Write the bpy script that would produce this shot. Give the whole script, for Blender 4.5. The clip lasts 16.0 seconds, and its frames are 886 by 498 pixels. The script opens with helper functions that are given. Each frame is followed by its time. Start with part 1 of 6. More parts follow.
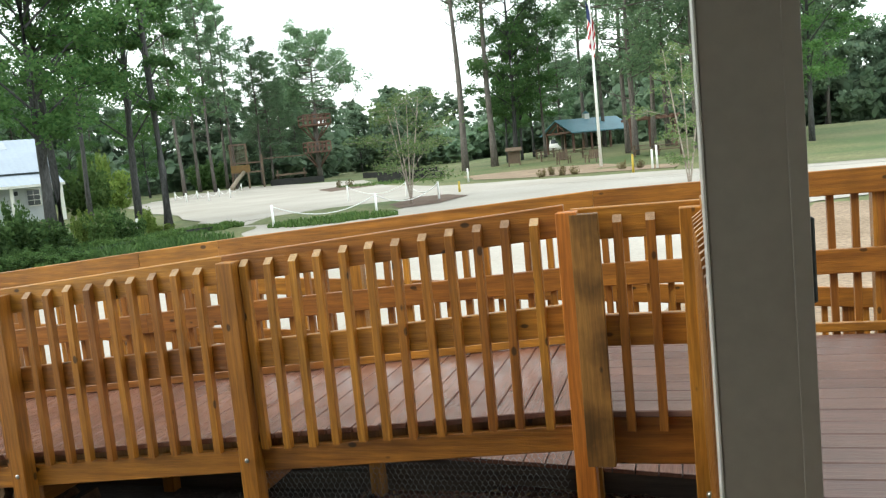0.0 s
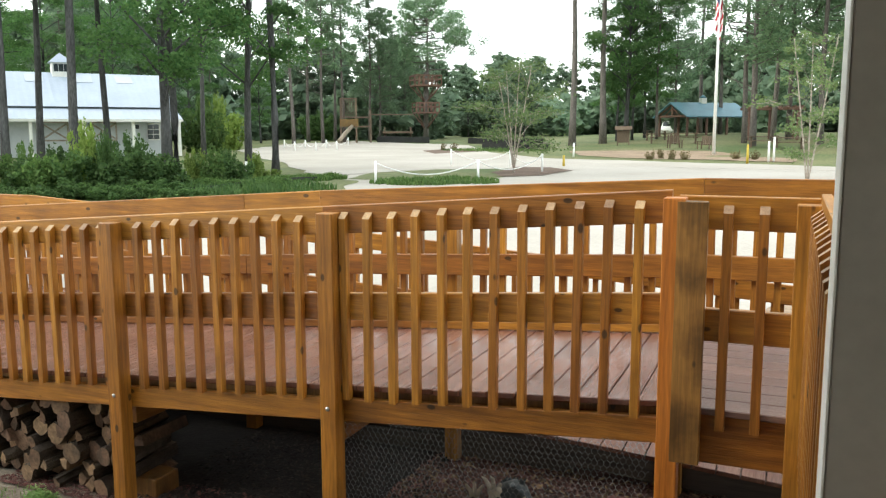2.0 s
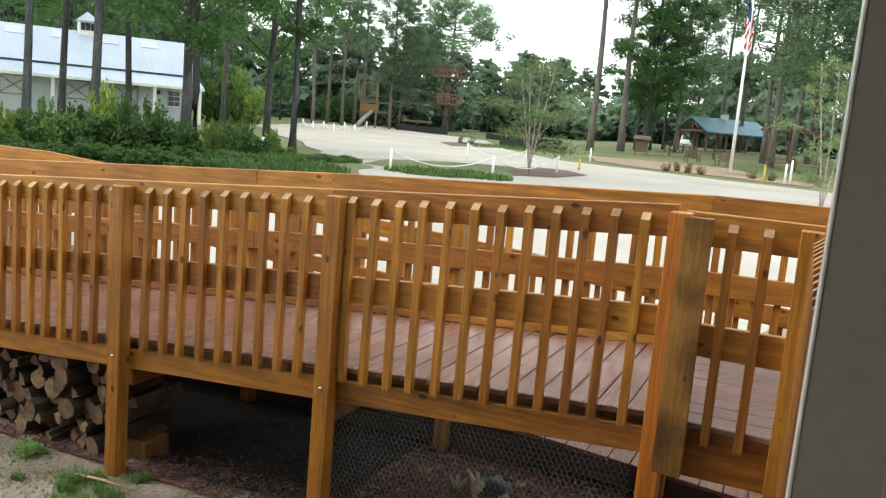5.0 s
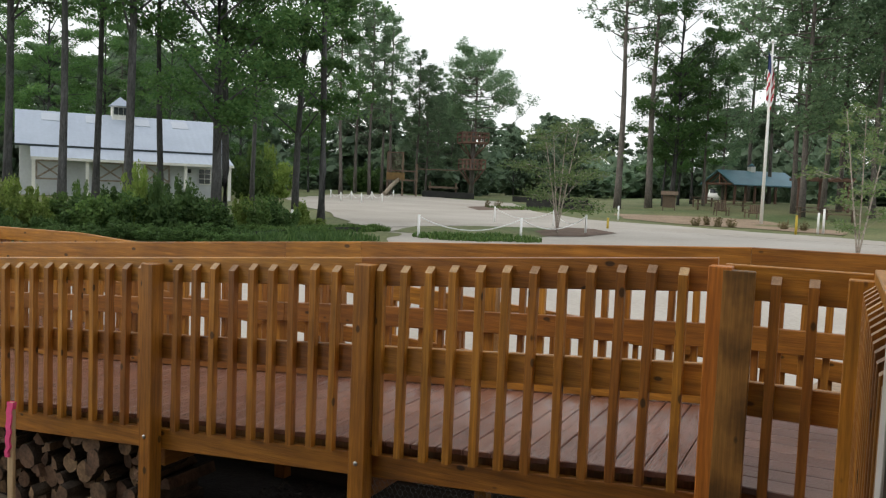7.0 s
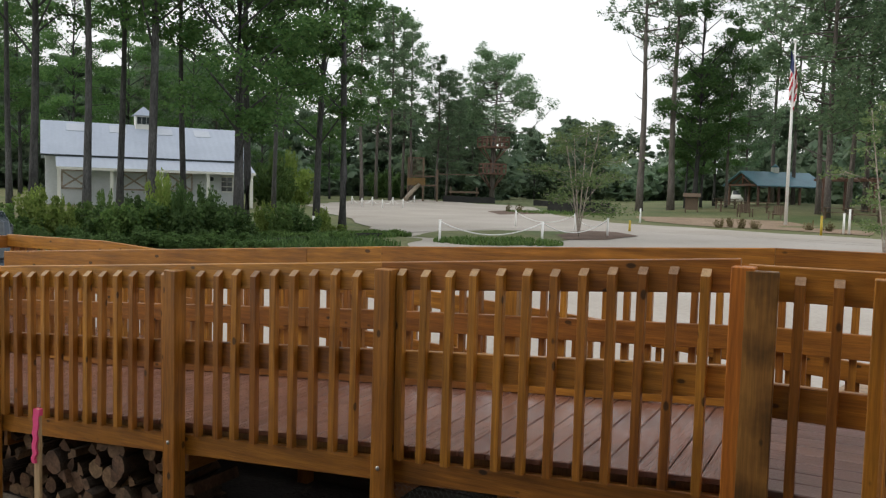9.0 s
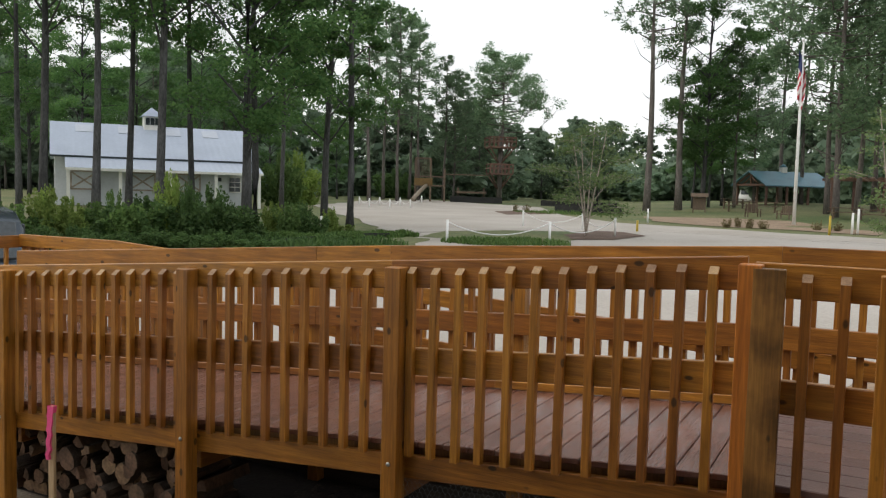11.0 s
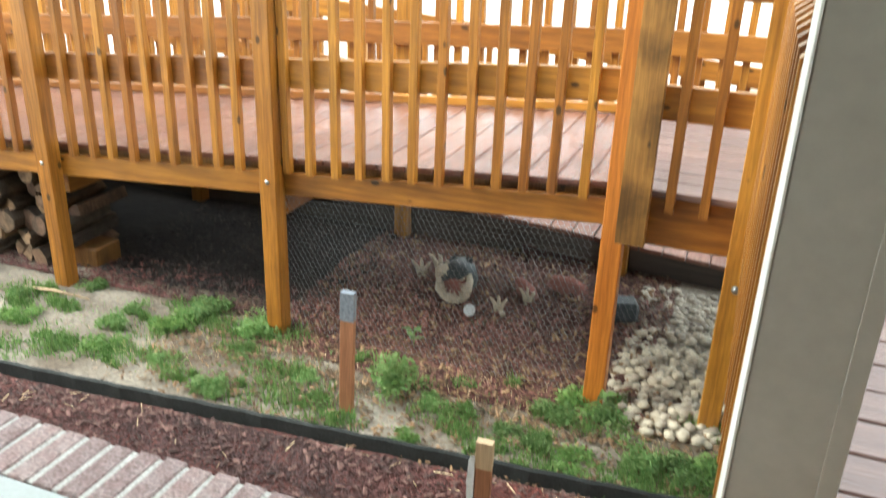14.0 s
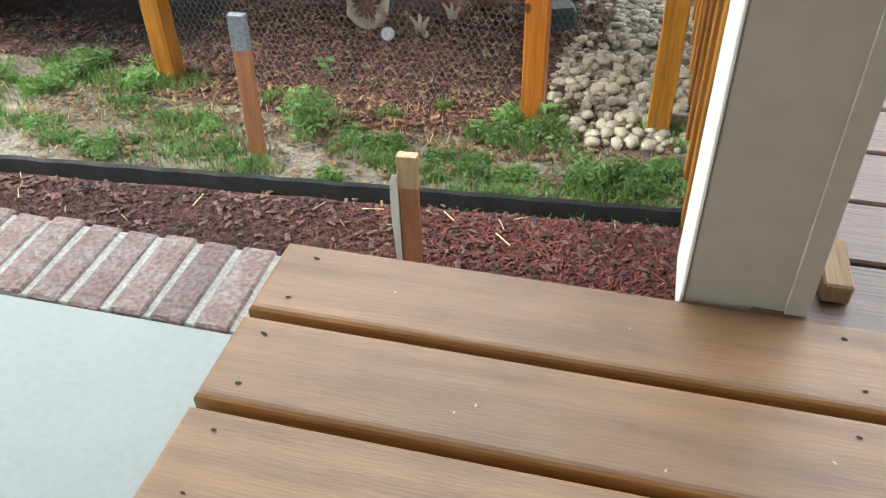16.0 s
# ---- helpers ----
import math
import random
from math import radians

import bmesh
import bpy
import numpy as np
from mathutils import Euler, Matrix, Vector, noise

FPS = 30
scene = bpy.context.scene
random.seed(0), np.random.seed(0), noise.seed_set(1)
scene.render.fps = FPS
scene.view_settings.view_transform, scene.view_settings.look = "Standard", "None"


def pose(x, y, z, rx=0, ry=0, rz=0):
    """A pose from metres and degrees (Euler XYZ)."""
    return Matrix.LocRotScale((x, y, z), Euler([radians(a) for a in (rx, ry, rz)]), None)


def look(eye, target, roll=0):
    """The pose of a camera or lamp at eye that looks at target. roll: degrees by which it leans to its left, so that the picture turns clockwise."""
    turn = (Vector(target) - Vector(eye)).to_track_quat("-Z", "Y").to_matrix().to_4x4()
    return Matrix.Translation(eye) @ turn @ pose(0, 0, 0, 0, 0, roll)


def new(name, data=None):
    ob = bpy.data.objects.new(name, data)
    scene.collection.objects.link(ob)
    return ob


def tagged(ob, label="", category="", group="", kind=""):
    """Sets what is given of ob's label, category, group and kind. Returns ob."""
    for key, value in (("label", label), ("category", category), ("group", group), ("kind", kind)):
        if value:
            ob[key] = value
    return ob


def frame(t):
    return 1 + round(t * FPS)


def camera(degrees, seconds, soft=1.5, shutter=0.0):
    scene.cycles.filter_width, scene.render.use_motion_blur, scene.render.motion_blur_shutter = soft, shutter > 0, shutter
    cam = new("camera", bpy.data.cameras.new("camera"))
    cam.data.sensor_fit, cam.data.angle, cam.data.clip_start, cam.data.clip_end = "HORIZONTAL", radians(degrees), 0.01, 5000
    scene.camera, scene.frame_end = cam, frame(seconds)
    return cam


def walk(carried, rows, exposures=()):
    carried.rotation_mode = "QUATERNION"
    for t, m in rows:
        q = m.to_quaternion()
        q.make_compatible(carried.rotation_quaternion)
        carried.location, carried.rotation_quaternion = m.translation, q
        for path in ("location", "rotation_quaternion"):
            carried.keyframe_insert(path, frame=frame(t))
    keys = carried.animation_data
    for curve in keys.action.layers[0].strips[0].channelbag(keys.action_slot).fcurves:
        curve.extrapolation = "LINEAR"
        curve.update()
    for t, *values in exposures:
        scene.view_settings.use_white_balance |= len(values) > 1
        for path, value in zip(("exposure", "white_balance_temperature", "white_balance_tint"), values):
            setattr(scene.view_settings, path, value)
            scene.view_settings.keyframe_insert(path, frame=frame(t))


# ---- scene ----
cam = camera(56.1, 16.0, soft=1.25, shutter=0.25)
PATH = [
    (0, (-0.019, 0.07, 2.352), (-0.571, 1.981, 2.14), -5.5),
    (0.5, (-0.05, 0.085, 2.35), (-0.635, 1.987, 2.134), -3.7),
    (1, (-0.053, 0.118, 2.347), (-0.783, 1.967, 2.126), -2.3),
    (1.5, (-0.044, 0.109, 2.348), (-0.806, 1.936, 2.067), -2.1),
    (2, (-0.044, 0.11, 2.349), (-0.812, 1.936, 2.072), -0.2),
    (2.5, (-0.01, 0.068, 2.352), (-0.783, 1.892, 2.078), 1.9),
    (3, (-0.001, 0.062, 2.354), (-0.777, 1.882, 2.062), 3.9),
    (5.3, (-0.023, 0.086, 2.357), (-0.807, 1.902, 2.063), 5.0),
    (5.5, (-0.04, 0.162, 2.356), (-0.834, 1.981, 2.111), 4.1),
    (6, (-0.044, 0.117, 2.355), (-0.857, 1.936, 2.176), 3.2),
    (6.5, (-0.043, 0.091, 2.351), (-0.903, 1.891, 2.203), 2.6),
    (7, (-0.051, 0.148, 2.348), (-0.916, 1.945, 2.202), 2.3),
    (7.5, (-0.036, 0.13, 2.35), (-0.925, 1.916, 2.208), 2.0),
    (8, (-0.034, 0.093, 2.341), (-0.937, 1.872, 2.203), 1.8),
    (8.5, (-0.037, 0.116, 2.336), (-0.944, 1.893, 2.199), 1.6),
    (9, (-0.046, 0.155, 2.343), (-0.958, 1.93, 2.207), 1.6),
    (9.5, (-0.04, 0.108, 2.343), (-0.951, 1.884, 2.208), 1.7),
    (12, (-0.037, 0.127, 2.332), (-0.973, 1.888, 2.191), 1.4),
    (12.5, (-0.039, 0.14, 2.335), (-0.973, 1.901, 2.169), 1.2),
    (13, (-0.024, 0.102, 2.324), (-0.93, 1.862, 2.037), 1.1),
    (13.5, (-0.033, 0.151, 2.306), (-0.736, 1.945, 1.771), 1.9),
    (13.9, (-0.044, 0.293, 2.269), (-0.697, 2.051, 1.574), 2.1),
    (14, (-0.041, 0.326, 2.265), (-0.672, 2.057, 1.486), 2.1),
    (14.5, (-0.062, 0.464, 2.197), (-0.512, 2.097, 1.134), 4.3),
    (15, (-0.068, 0.535, 2.086), (-0.442, 2.156, 0.975), 4.1),
    (15.5, (-0.063, 0.582, 1.993), (-0.474, 2.195, 0.885), 1.2),
    (15.7, (-0.067, 0.609, 1.956), (-0.473, 2.137, 0.736), -0.6),
    (15.85, (-0.069, 0.619, 1.943), (-0.473, 2.115, 0.68), -1.3),
    (16, (-0.069, 0.621, 1.94), (-0.473, 2.111, 0.669), -1.5),
]
EXPOSURE = [(0, 0.32, 6300, 1), (0.5, -0.1, 6350, 3), (1.2, 0.3, 6400, 3), (2, 0.46, 6400, 3), (3, 0.5, 6450, 4), (5.5, 0.2, 6400, 3), (6.3, -0.4, 6450, 7), (9.5, -0.63, 6550, 11), (12, -0.36, 6500, 10), (12.8, 0.02, 6450, 9), (13.5, 0.72, 6350, 5), (14.2, 1.85, 6000, -2), (14.8, 1.98, 6000, 0), (15.5, 1.9, 6000, 1), (16, 1.57, 6000, 0)]
walk(cam, [(t, look(eye, target, roll)) for t, eye, target, roll in PATH], EXPOSURE)

# ---- world and sun: a bright hazy evening sky ----
world = bpy.data.worlds.new("sky")
scene.world = world
world.use_nodes = True
wn, wl = world.node_tree.nodes, world.node_tree.links
sky = wn.new("ShaderNodeTexSky")
sky.sky_type, sky.sun_disc = "NISHITA", False
sky.sun_elevation, sky.sun_rotation = radians(34), radians(-111)
sky.dust_density, sky.air_density = 4.0, 1.5
haze = wn.new("ShaderNodeMixRGB")
haze.inputs["Fac"].default_value = 0.85
haze.inputs["Color2"].default_value = (9.3, 9.5, 9.7, 1)
wl.new(sky.outputs["Color"], haze.inputs["Color1"])
wl.new(haze.outputs["Color"], wn["Background"].inputs["Color"])
wn["Background"].inputs["Strength"].default_value = 0.2
sun_data = bpy.data.lights.new("sun", "SUN")
sun_data.energy, sun_data.angle, sun_data.color = 1.2, radians(22), (1.0, 0.93, 0.82)
sun = new("sun", sun_data)
sun.matrix_world = look((-56, -22, 40), (0, 0, 0))


# ---- materials ----
def nodes_of(name):
    m = bpy.data.materials.new(name)
    m.use_nodes = True
    return m, m.node_tree.nodes, m.node_tree.links, m.node_tree.nodes["Principled BSDF"]


def surface(name, c1, c2, scale=6.0, rough=0.75, bump=0.25, stretch=(1, 1, 1), fine=9.0, grain=0.35, metal=0.0, vary=0.0, spec=0.35, island=False):
    """A two-scale noise material: c1 to c2 by a broad noise, darkened by a fine grain, with relief."""
    m, n, l, p = nodes_of(name)
    tc, mp = n.new("ShaderNodeTexCoord"), n.new("ShaderNodeMapping")
    mp.inputs["Scale"].default_value = stretch
    l.new(tc.outputs["Object"], mp.inputs["Vector"])
    broad, small = n.new("ShaderNodeTexNoise"), n.new("ShaderNodeTexNoise")
    broad.inputs["Scale"].default_value, broad.inputs["Detail"].default_value = scale, 4
    small.inputs["Scale"].default_value, small.inputs["Detail"].default_value = scale * fine, 5
    info = n.new("ShaderNodeObjectInfo")
    shift = n.new("ShaderNodeVectorMath")
    shift.operation = "MULTIPLY_ADD"
    rnd = n.new("ShaderNodeCombineXYZ")
    for k in "XYZ":
        l.new(info.outputs["Random"], rnd.inputs[k])
    l.new(rnd.outputs[0], shift.inputs[0])
    shift.inputs[1].default_value = (13.0, 7.0, 17.0) if vary else (0, 0, 0)
    l.new(mp.outputs["Vector"], shift.inputs[2])
    for t in (broad, small):
        l.new(shift.outputs[0], t.inputs["Vector"])
    ramp = n.new("ShaderNodeMapRange")
    ramp.inputs["From Min"].default_value, ramp.inputs["From Max"].default_value = 0.32, 0.68
    l.new(broad.outputs["Fac"], ramp.inputs["Value"])
    mix = n.new("ShaderNodeMixRGB")
    mix.inputs["Color1"].default_value, mix.inputs["Color2"].default_value = (*c1, 1), (*c2, 1)
    l.new(ramp.outputs["Result"], mix.inputs["Fac"])
    g = n.new("ShaderNodeMapRange")
    g.inputs["From Min"].default_value, g.inputs["From Max"].default_value = 0.3, 0.7
    g.inputs["To Min"].default_value, g.inputs["To Max"].default_value = 1 - grain, 1 + grain * 0.6
    l.new(small.outputs["Fac"], g.inputs["Value"])
    hs = n.new("ShaderNodeHueSaturation")
    l.new(mix.outputs["Color"], hs.inputs["Color"])
    last = g.outputs["Result"]
    if vary and not island:
        tone = n.new("ShaderNodeMapRange")
        tone.inputs["To Min"].default_value, tone.inputs["To Max"].default_value = 0.5 - vary * 0.022, 0.5 + vary * 0.03
        l.new(info.outputs["Random"], tone.inputs["Value"])
        l.new(tone.outputs["Result"], hs.inputs["Hue"])
    if vary:
        v = n.new("ShaderNodeMapRange")
        v.inputs["To Min"].default_value, v.inputs["To Max"].default_value = 1 - vary, 1 + vary
        if island:
            geo = n.new("ShaderNodeNewGeometry")
            l.new(geo.outputs["Random Per Island"], v.inputs["Value"])
        else:
            l.new(info.outputs["Random"], v.inputs["Value"])
        mul = n.new("ShaderNodeMath")
        mul.operation = "MULTIPLY"
        l.new(last, mul.inputs[0])
        l.new(v.outputs["Result"], mul.inputs[1])
        last = mul.outputs[0]
    l.new(last, hs.inputs["Value"])
    l.new(hs.outputs["Color"], p.inputs["Base Color"])
    p.inputs["Roughness"].default_value, p.inputs["Metallic"].default_value = rough, metal
    p.inputs["Specular IOR Level"].default_value = spec
    if bump:
        b = n.new("ShaderNodeBump")
        b.inputs["Strength"].default_value, b.inputs["Distance"].default_value = bump, 0.02
        l.new(small.outputs["Fac"], b.inputs["Height"])
        l.new(b.outputs["Normal"], p.inputs["Normal"])
    return m


def timber(name, c1, c2, axis="x", rough=0.4, vary=0.25, knots=True, spec=0.5, grain=0.22):
    """Sawn wood: streaks along one axis, scattered dark knots."""
    along = {"x": (1.2, 22, 22), "y": (22, 1.2, 22), "z": (22, 22, 1.2)}[axis]
    m = surface(name, c1, c2, 1.6, rough, 0.18, along, 5.0, grain, 0.0, vary, spec)
    if not knots:
        return m
    n, l = m.node_tree.nodes, m.node_tree.links
    tc, mp, vo = n.new("ShaderNodeTexCoord"), n.new("ShaderNodeMapping"), n.new("ShaderNodeTexVoronoi")
    mp.inputs["Scale"].default_value = {"x": (5, 9, 9), "y": (9, 5, 9), "z": (9, 9, 5)}[axis]
    info, add = n.new("ShaderNodeObjectInfo"), n.new("ShaderNodeVectorMath")
    l.new(tc.outputs["Object"], mp.inputs["Vector"])
    l.new(mp.outputs["Vector"], add.inputs[0])
    rnd = n.new("ShaderNodeCombineXYZ")
    m1 = n.new("ShaderNodeMath")
    m1.operation = "MULTIPLY"
    m1.inputs[1].default_value = 37.0
    l.new(info.outputs["Random"], m1.inputs[0])
    for k in "XYZ":
        l.new(m1.outputs[0], rnd.inputs[k])
    l.new(rnd.outputs[0], add.inputs[1])
    l.new(add.outputs[0], vo.inputs["Vector"])
    vo.inputs["Scale"].default_value = 1.0
    r = n.new("ShaderNodeMapRange")
    r.inputs["From Min"].default_value, r.inputs["From Max"].default_value = 0.09, 0.13
    r.inputs["To Min"].default_value, r.inputs["To Max"].default_value = 0.22, 1.0
    l.new(vo.outputs["Distance"], r.inputs["Value"])
    p = n["Principled BSDF"]
    old = p.inputs["Base Color"].links[0].from_socket
    mul = n.new("ShaderNodeMixRGB")
    mul.blend_type = "MULTIPLY"
    mul.inputs["Fac"].default_value = 1.0
    l.new(old, mul.inputs["Color1"])
    l.new(r.outputs["Result"], mul.inputs["Color2"])
    l.new(mul.outputs["Color"], p.inputs["Base Color"])
    return m


def grain_lines(m, axis, strength=0.3, scale=9.0):
    """Wandering growth-ring lines along one axis of a wood, shifted from board to board."""
    n, l = m.node_tree.nodes, m.node_tree.links
    tc, mp, add, info = n.new("ShaderNodeTexCoord"), n.new("ShaderNodeMapping"), n.new("ShaderNodeVectorMath"), n.new("ShaderNodeObjectInfo")
    mp.inputs["Scale"].default_value = {"x": (0.16, 1, 1), "y": (1, 0.16, 1), "z": (1, 1, 0.16)}[axis]
    l.new(tc.outputs["Object"], mp.inputs["Vector"])
    mul, rnd = n.new("ShaderNodeMath"), n.new("ShaderNodeCombineXYZ")
    mul.operation, mul.inputs[1].default_value = "MULTIPLY", 23.0
    l.new(info.outputs["Random"], mul.inputs[0])
    for k in "XYZ":
        l.new(mul.outputs[0], rnd.inputs[k])
    l.new(mp.outputs["Vector"], add.inputs[0])
    l.new(rnd.outputs[0], add.inputs[1])
    wv = n.new("ShaderNodeTexWave")
    wv.bands_direction = {"x": "Y", "y": "X", "z": "X"}[axis]
    wv.inputs["Scale"].default_value, wv.inputs["Distortion"].default_value = scale, 7.0
    wv.inputs["Detail"].default_value, wv.inputs["Detail Scale"].default_value = 3.0, 1.6
    l.new(add.outputs[0], wv.inputs["Vector"])
    r = n.new("ShaderNodeMapRange")
    r.inputs["To Min"].default_value, r.inputs["To Max"].default_value = 1 - strength, 1 + strength * 0.35
    l.new(wv.outputs["Fac"], r.inputs["Value"])
    p = n["Principled BSDF"]
    old = p.inputs["Base Color"].links[0].from_socket
    mix = n.new("ShaderNodeMixRGB")
    mix.blend_type = "MULTIPLY"
    mix.inputs["Fac"].default_value = 1.0
    l.new(old, mix.inputs["Color1"])
    l.new(r.outputs["Result"], mix.inputs["Color2"])
    l.new(mix.outputs["Color"], p.inputs["Base Color"])


def leafy(name, c1, c2, glow=0.35):
    """Foliage: colour varied leaf by leaf, part of the light passing through."""
    m, n, l, p = nodes_of(name)
    geo, info = n.new("ShaderNodeNewGeometry"), n.new("ShaderNodeObjectInfo")
    mix = n.new("ShaderNodeMixRGB")
    mix.inputs["Color1"].default_value, mix.inputs["Color2"].default_value = (*c1, 1), (*c2, 1)
    l.new(geo.outputs["Random Per Island"], mix.inputs["Fac"])
    v = n.new("ShaderNodeMapRange")
    v.inputs["To Min"].default_value, v.inputs["To Max"].default_value = 0.75, 1.25
    l.new(info.outputs["Random"], v.inputs["Value"])
    hs = n.new("ShaderNodeHueSaturation")
    l.new(v.outputs["Result"], hs.inputs["Value"])
    l.new(mix.outputs["Color"], hs.inputs["Color"])
    l.new(hs.outputs["Color"], p.inputs["Base Color"])
    p.inputs["Roughness"].default_value = 0.6
    p.inputs["Specular IOR Level"].default_value = 0.25
    tr, ms = n.new("ShaderNodeBsdfTranslucent"), n.new("ShaderNodeMixShader")
    l.new(hs.outputs["Color"], tr.inputs["Color"])
    ms.inputs["Fac"].default_value = glow
    l.new(p.outputs["BSDF"], ms.inputs[1])
    l.new(tr.outputs["BSDF"], ms.inputs[2])
    l.new(ms.outputs["Shader"], n["Material Output"].inputs["Surface"])
    return m


PINE1, PINE2 = (0.405, 0.163, 0.022), (0.24, 0.088, 0.011)
wood_x = timber("stained_pine_x", PINE1, PINE2, "x")
wood_y = timber("stained_pine_y", PINE1, PINE2, "y")
wood_z = timber("stained_pine_z", PINE1, PINE2, "z")
wood_red = timber("red_stained_pine", (0.46, 0.148, 0.022), (0.36, 0.105, 0.014), "z")
wood_brown = timber("weathered_board", (0.30, 0.14, 0.036), (0.21, 0.095, 0.025), "z")
deck_x = timber("deck_stain_x", (0.18, 0.102, 0.083), (0.125, 0.07, 0.057), "x", 0.36, 0.10, False, 0.5, 0.16)
deck_y = timber("deck_stain_y", (0.22, 0.10, 0.069), (0.155, 0.069, 0.048), "y", 0.27, 0.12, False, 0.7, 0.2)
step_x = surface("worn_step_stain", (0.315, 0.172, 0.095), (0.262, 0.146, 0.085), 1.3, 0.45, 0.12, (3.0, 42, 42), 6.0, 0.11, 0.0, 0.14, 0.45)
step_side = timber("step_edge_stain", (0.36, 0.18, 0.065), (0.27, 0.125, 0.042), "x", 0.5, 0.1, False)
for wood, way in ((wood_x, "x"), (wood_y, "y"), (wood_z, "z"), (wood_red, "z"), (wood_brown, "z")):
    grain_lines(wood, way, 0.13, 15.0)
grain_lines(step_x, "x", 0.13, 6.0)


def blotches(m, scale, low, high, stretch=(1, 1, 1)):
    """Broad uneven stains over a material, by a slow noise."""
    n, l = m.node_tree.nodes, m.node_tree.links
    geo, mp, ns, r = n.new("ShaderNodeNewGeometry"), n.new("ShaderNodeMapping"), n.new("ShaderNodeTexNoise"), n.new("ShaderNodeMapRange")
    mp.inputs["Scale"].default_value = stretch
    l.new(geo.outputs["Position"], mp.inputs["Vector"])
    l.new(mp.outputs["Vector"], ns.inputs["Vector"])
    ns.inputs["Scale"].default_value, ns.inputs["Detail"].default_value = scale, 5
    r.inputs["From Min"].default_value, r.inputs["From Max"].default_value = 0.36, 0.6
    r.inputs["To Min"].default_value, r.inputs["To Max"].default_value = low, high
    l.new(ns.outputs["Fac"], r.inputs["Value"])
    p = n["Principled BSDF"]
    old = p.inputs["Base Color"].links[0].from_socket
    mix = n.new("ShaderNodeMixRGB")
    mix.blend_type = "MULTIPLY"
    mix.inputs["Fac"].default_value = 1.0
    l.new(old, mix.inputs["Color1"])
    l.new(r.outputs["Result"], mix.inputs["Color2"])
    l.new(mix.outputs["Color"], p.inputs["Base Color"])


blotches(step_x, 3.2, 0.74, 1.05, (1, 2, 1))
blotches(wood_brown, 5.0, 0.38, 1.05)
for wood in (wood_x, wood_y, wood_z):
    blotches(wood, 4.0, 0.84, 1.06)
for wood in (deck_x, deck_y):
    blotches(wood, 2.2, 0.82, 1.06)
end_grain = surface("sawn_end_grain", (0.42, 0.27, 0.15), (0.30, 0.18, 0.095), 30, 0.6, 0.2, vary=0.3)
screw_hole = surface("screw_hole", (0.035, 0.02, 0.012), (0.02, 0.012, 0.008), 40, 0.8, 0.2)
paint_fleck = surface("paint_fleck", (0.55, 0.48, 0.40), (0.45, 0.38, 0.30), 40, 0.6, 0.1)
stake_wood = timber("stake_wood", (0.36, 0.15, 0.07), (0.26, 0.11, 0.05), "z", 0.7, 0.15, False)
raw_block = timber("block_wood", (0.36, 0.23, 0.13), (0.26, 0.15, 0.08), "y", 0.75, 0.15, True)
raw_wood = timber("raw_wood", (0.55, 0.40, 0.24), (0.42, 0.28, 0.15), "z", 0.75, 0.15, True)
old_wood = timber("playground_timber", (0.16, 0.108, 0.07), (0.10, 0.07, 0.046), "z", 0.7, 0.2, False)
red_timber = timber("tower_timber", (0.20, 0.11, 0.08), (0.14, 0.075, 0.055), "z", 0.7, 0.2, False)
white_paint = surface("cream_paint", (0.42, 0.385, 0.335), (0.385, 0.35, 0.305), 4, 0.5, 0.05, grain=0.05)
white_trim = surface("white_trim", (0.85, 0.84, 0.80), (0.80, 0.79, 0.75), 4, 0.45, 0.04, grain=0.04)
concrete = surface("pale_concrete", (0.375, 0.392, 0.38), (0.34, 0.357, 0.346), 3, 0.85, 0.06, fine=30, grain=0.05)
mortar = surface("mortar", (0.47, 0.445, 0.41), (0.39, 0.37, 0.34), 20, 0.9, 0.2)
brick_red = surface("brick", (0.335, 0.26, 0.245), (0.25, 0.165, 0.155), 26, 0.85, 0.5, fine=5, grain=0.4, vary=0.15)
soil = surface("sandy_soil", (0.29, 0.25, 0.20), (0.14, 0.108, 0.079), 3.4, 0.95, 0.6, fine=14, grain=0.35)
mulch = surface("red_mulch", (0.13, 0.045, 0.036), (0.065, 0.028, 0.024), 9, 0.9, 1.0, fine=6, grain=0.6)
chip = surface("mulch_chip", (0.14, 0.055, 0.047), (0.055, 0.031, 0.029), 0.9, 0.85, 0.2, vary=0.6, island=True)
red_chip = surface("red_mulch_chip", (0.19, 0.055, 0.042), (0.085, 0.03, 0.026), 0.9, 0.85, 0.2, vary=0.6, island=True)
# Litter darkened in colour to carry the shade under the ramp.
shade_chip = surface("shade_dark_litter", (0.05, 0.036, 0.03), (0.022, 0.017, 0.015), 0.9, 0.8, 0.2, vary=0.7, island=True)
clay = surface("red_clay", (0.30, 0.11, 0.085), (0.17, 0.07, 0.055), 14, 0.85, 0.3)
old_chip = surface("old_mulch_chip", (0.21, 0.088, 0.068), (0.06, 0.033, 0.028), 0.9, 0.85, 0.2, vary=0.75, island=True)
bark_bit = surface("bark_bit", (0.16, 0.085, 0.07), (0.07, 0.042, 0.038), 12, 0.85, 0.3, vary=0.6, island=True)
litter = surface("dead_leaf", (0.24, 0.145, 0.075), (0.12, 0.075, 0.045), 12, 0.85, 0.3, vary=0.6, island=True)
straw = surface("straw_bits", (0.62, 0.48, 0.30), (0.5, 0.36, 0.2), 9, 0.8, 0.0, vary=0.3, island=True)
gravel = surface("pale_gravel", (0.45, 0.415, 0.37), (0.37, 0.335, 0.29), 0.25, 0.95, 0.3, fine=60, grain=0.12)
tan_soil = surface("tan_bed", (0.34, 0.25, 0.175), (0.25, 0.18, 0.12), 0.7, 0.95, 0.3, fine=20)
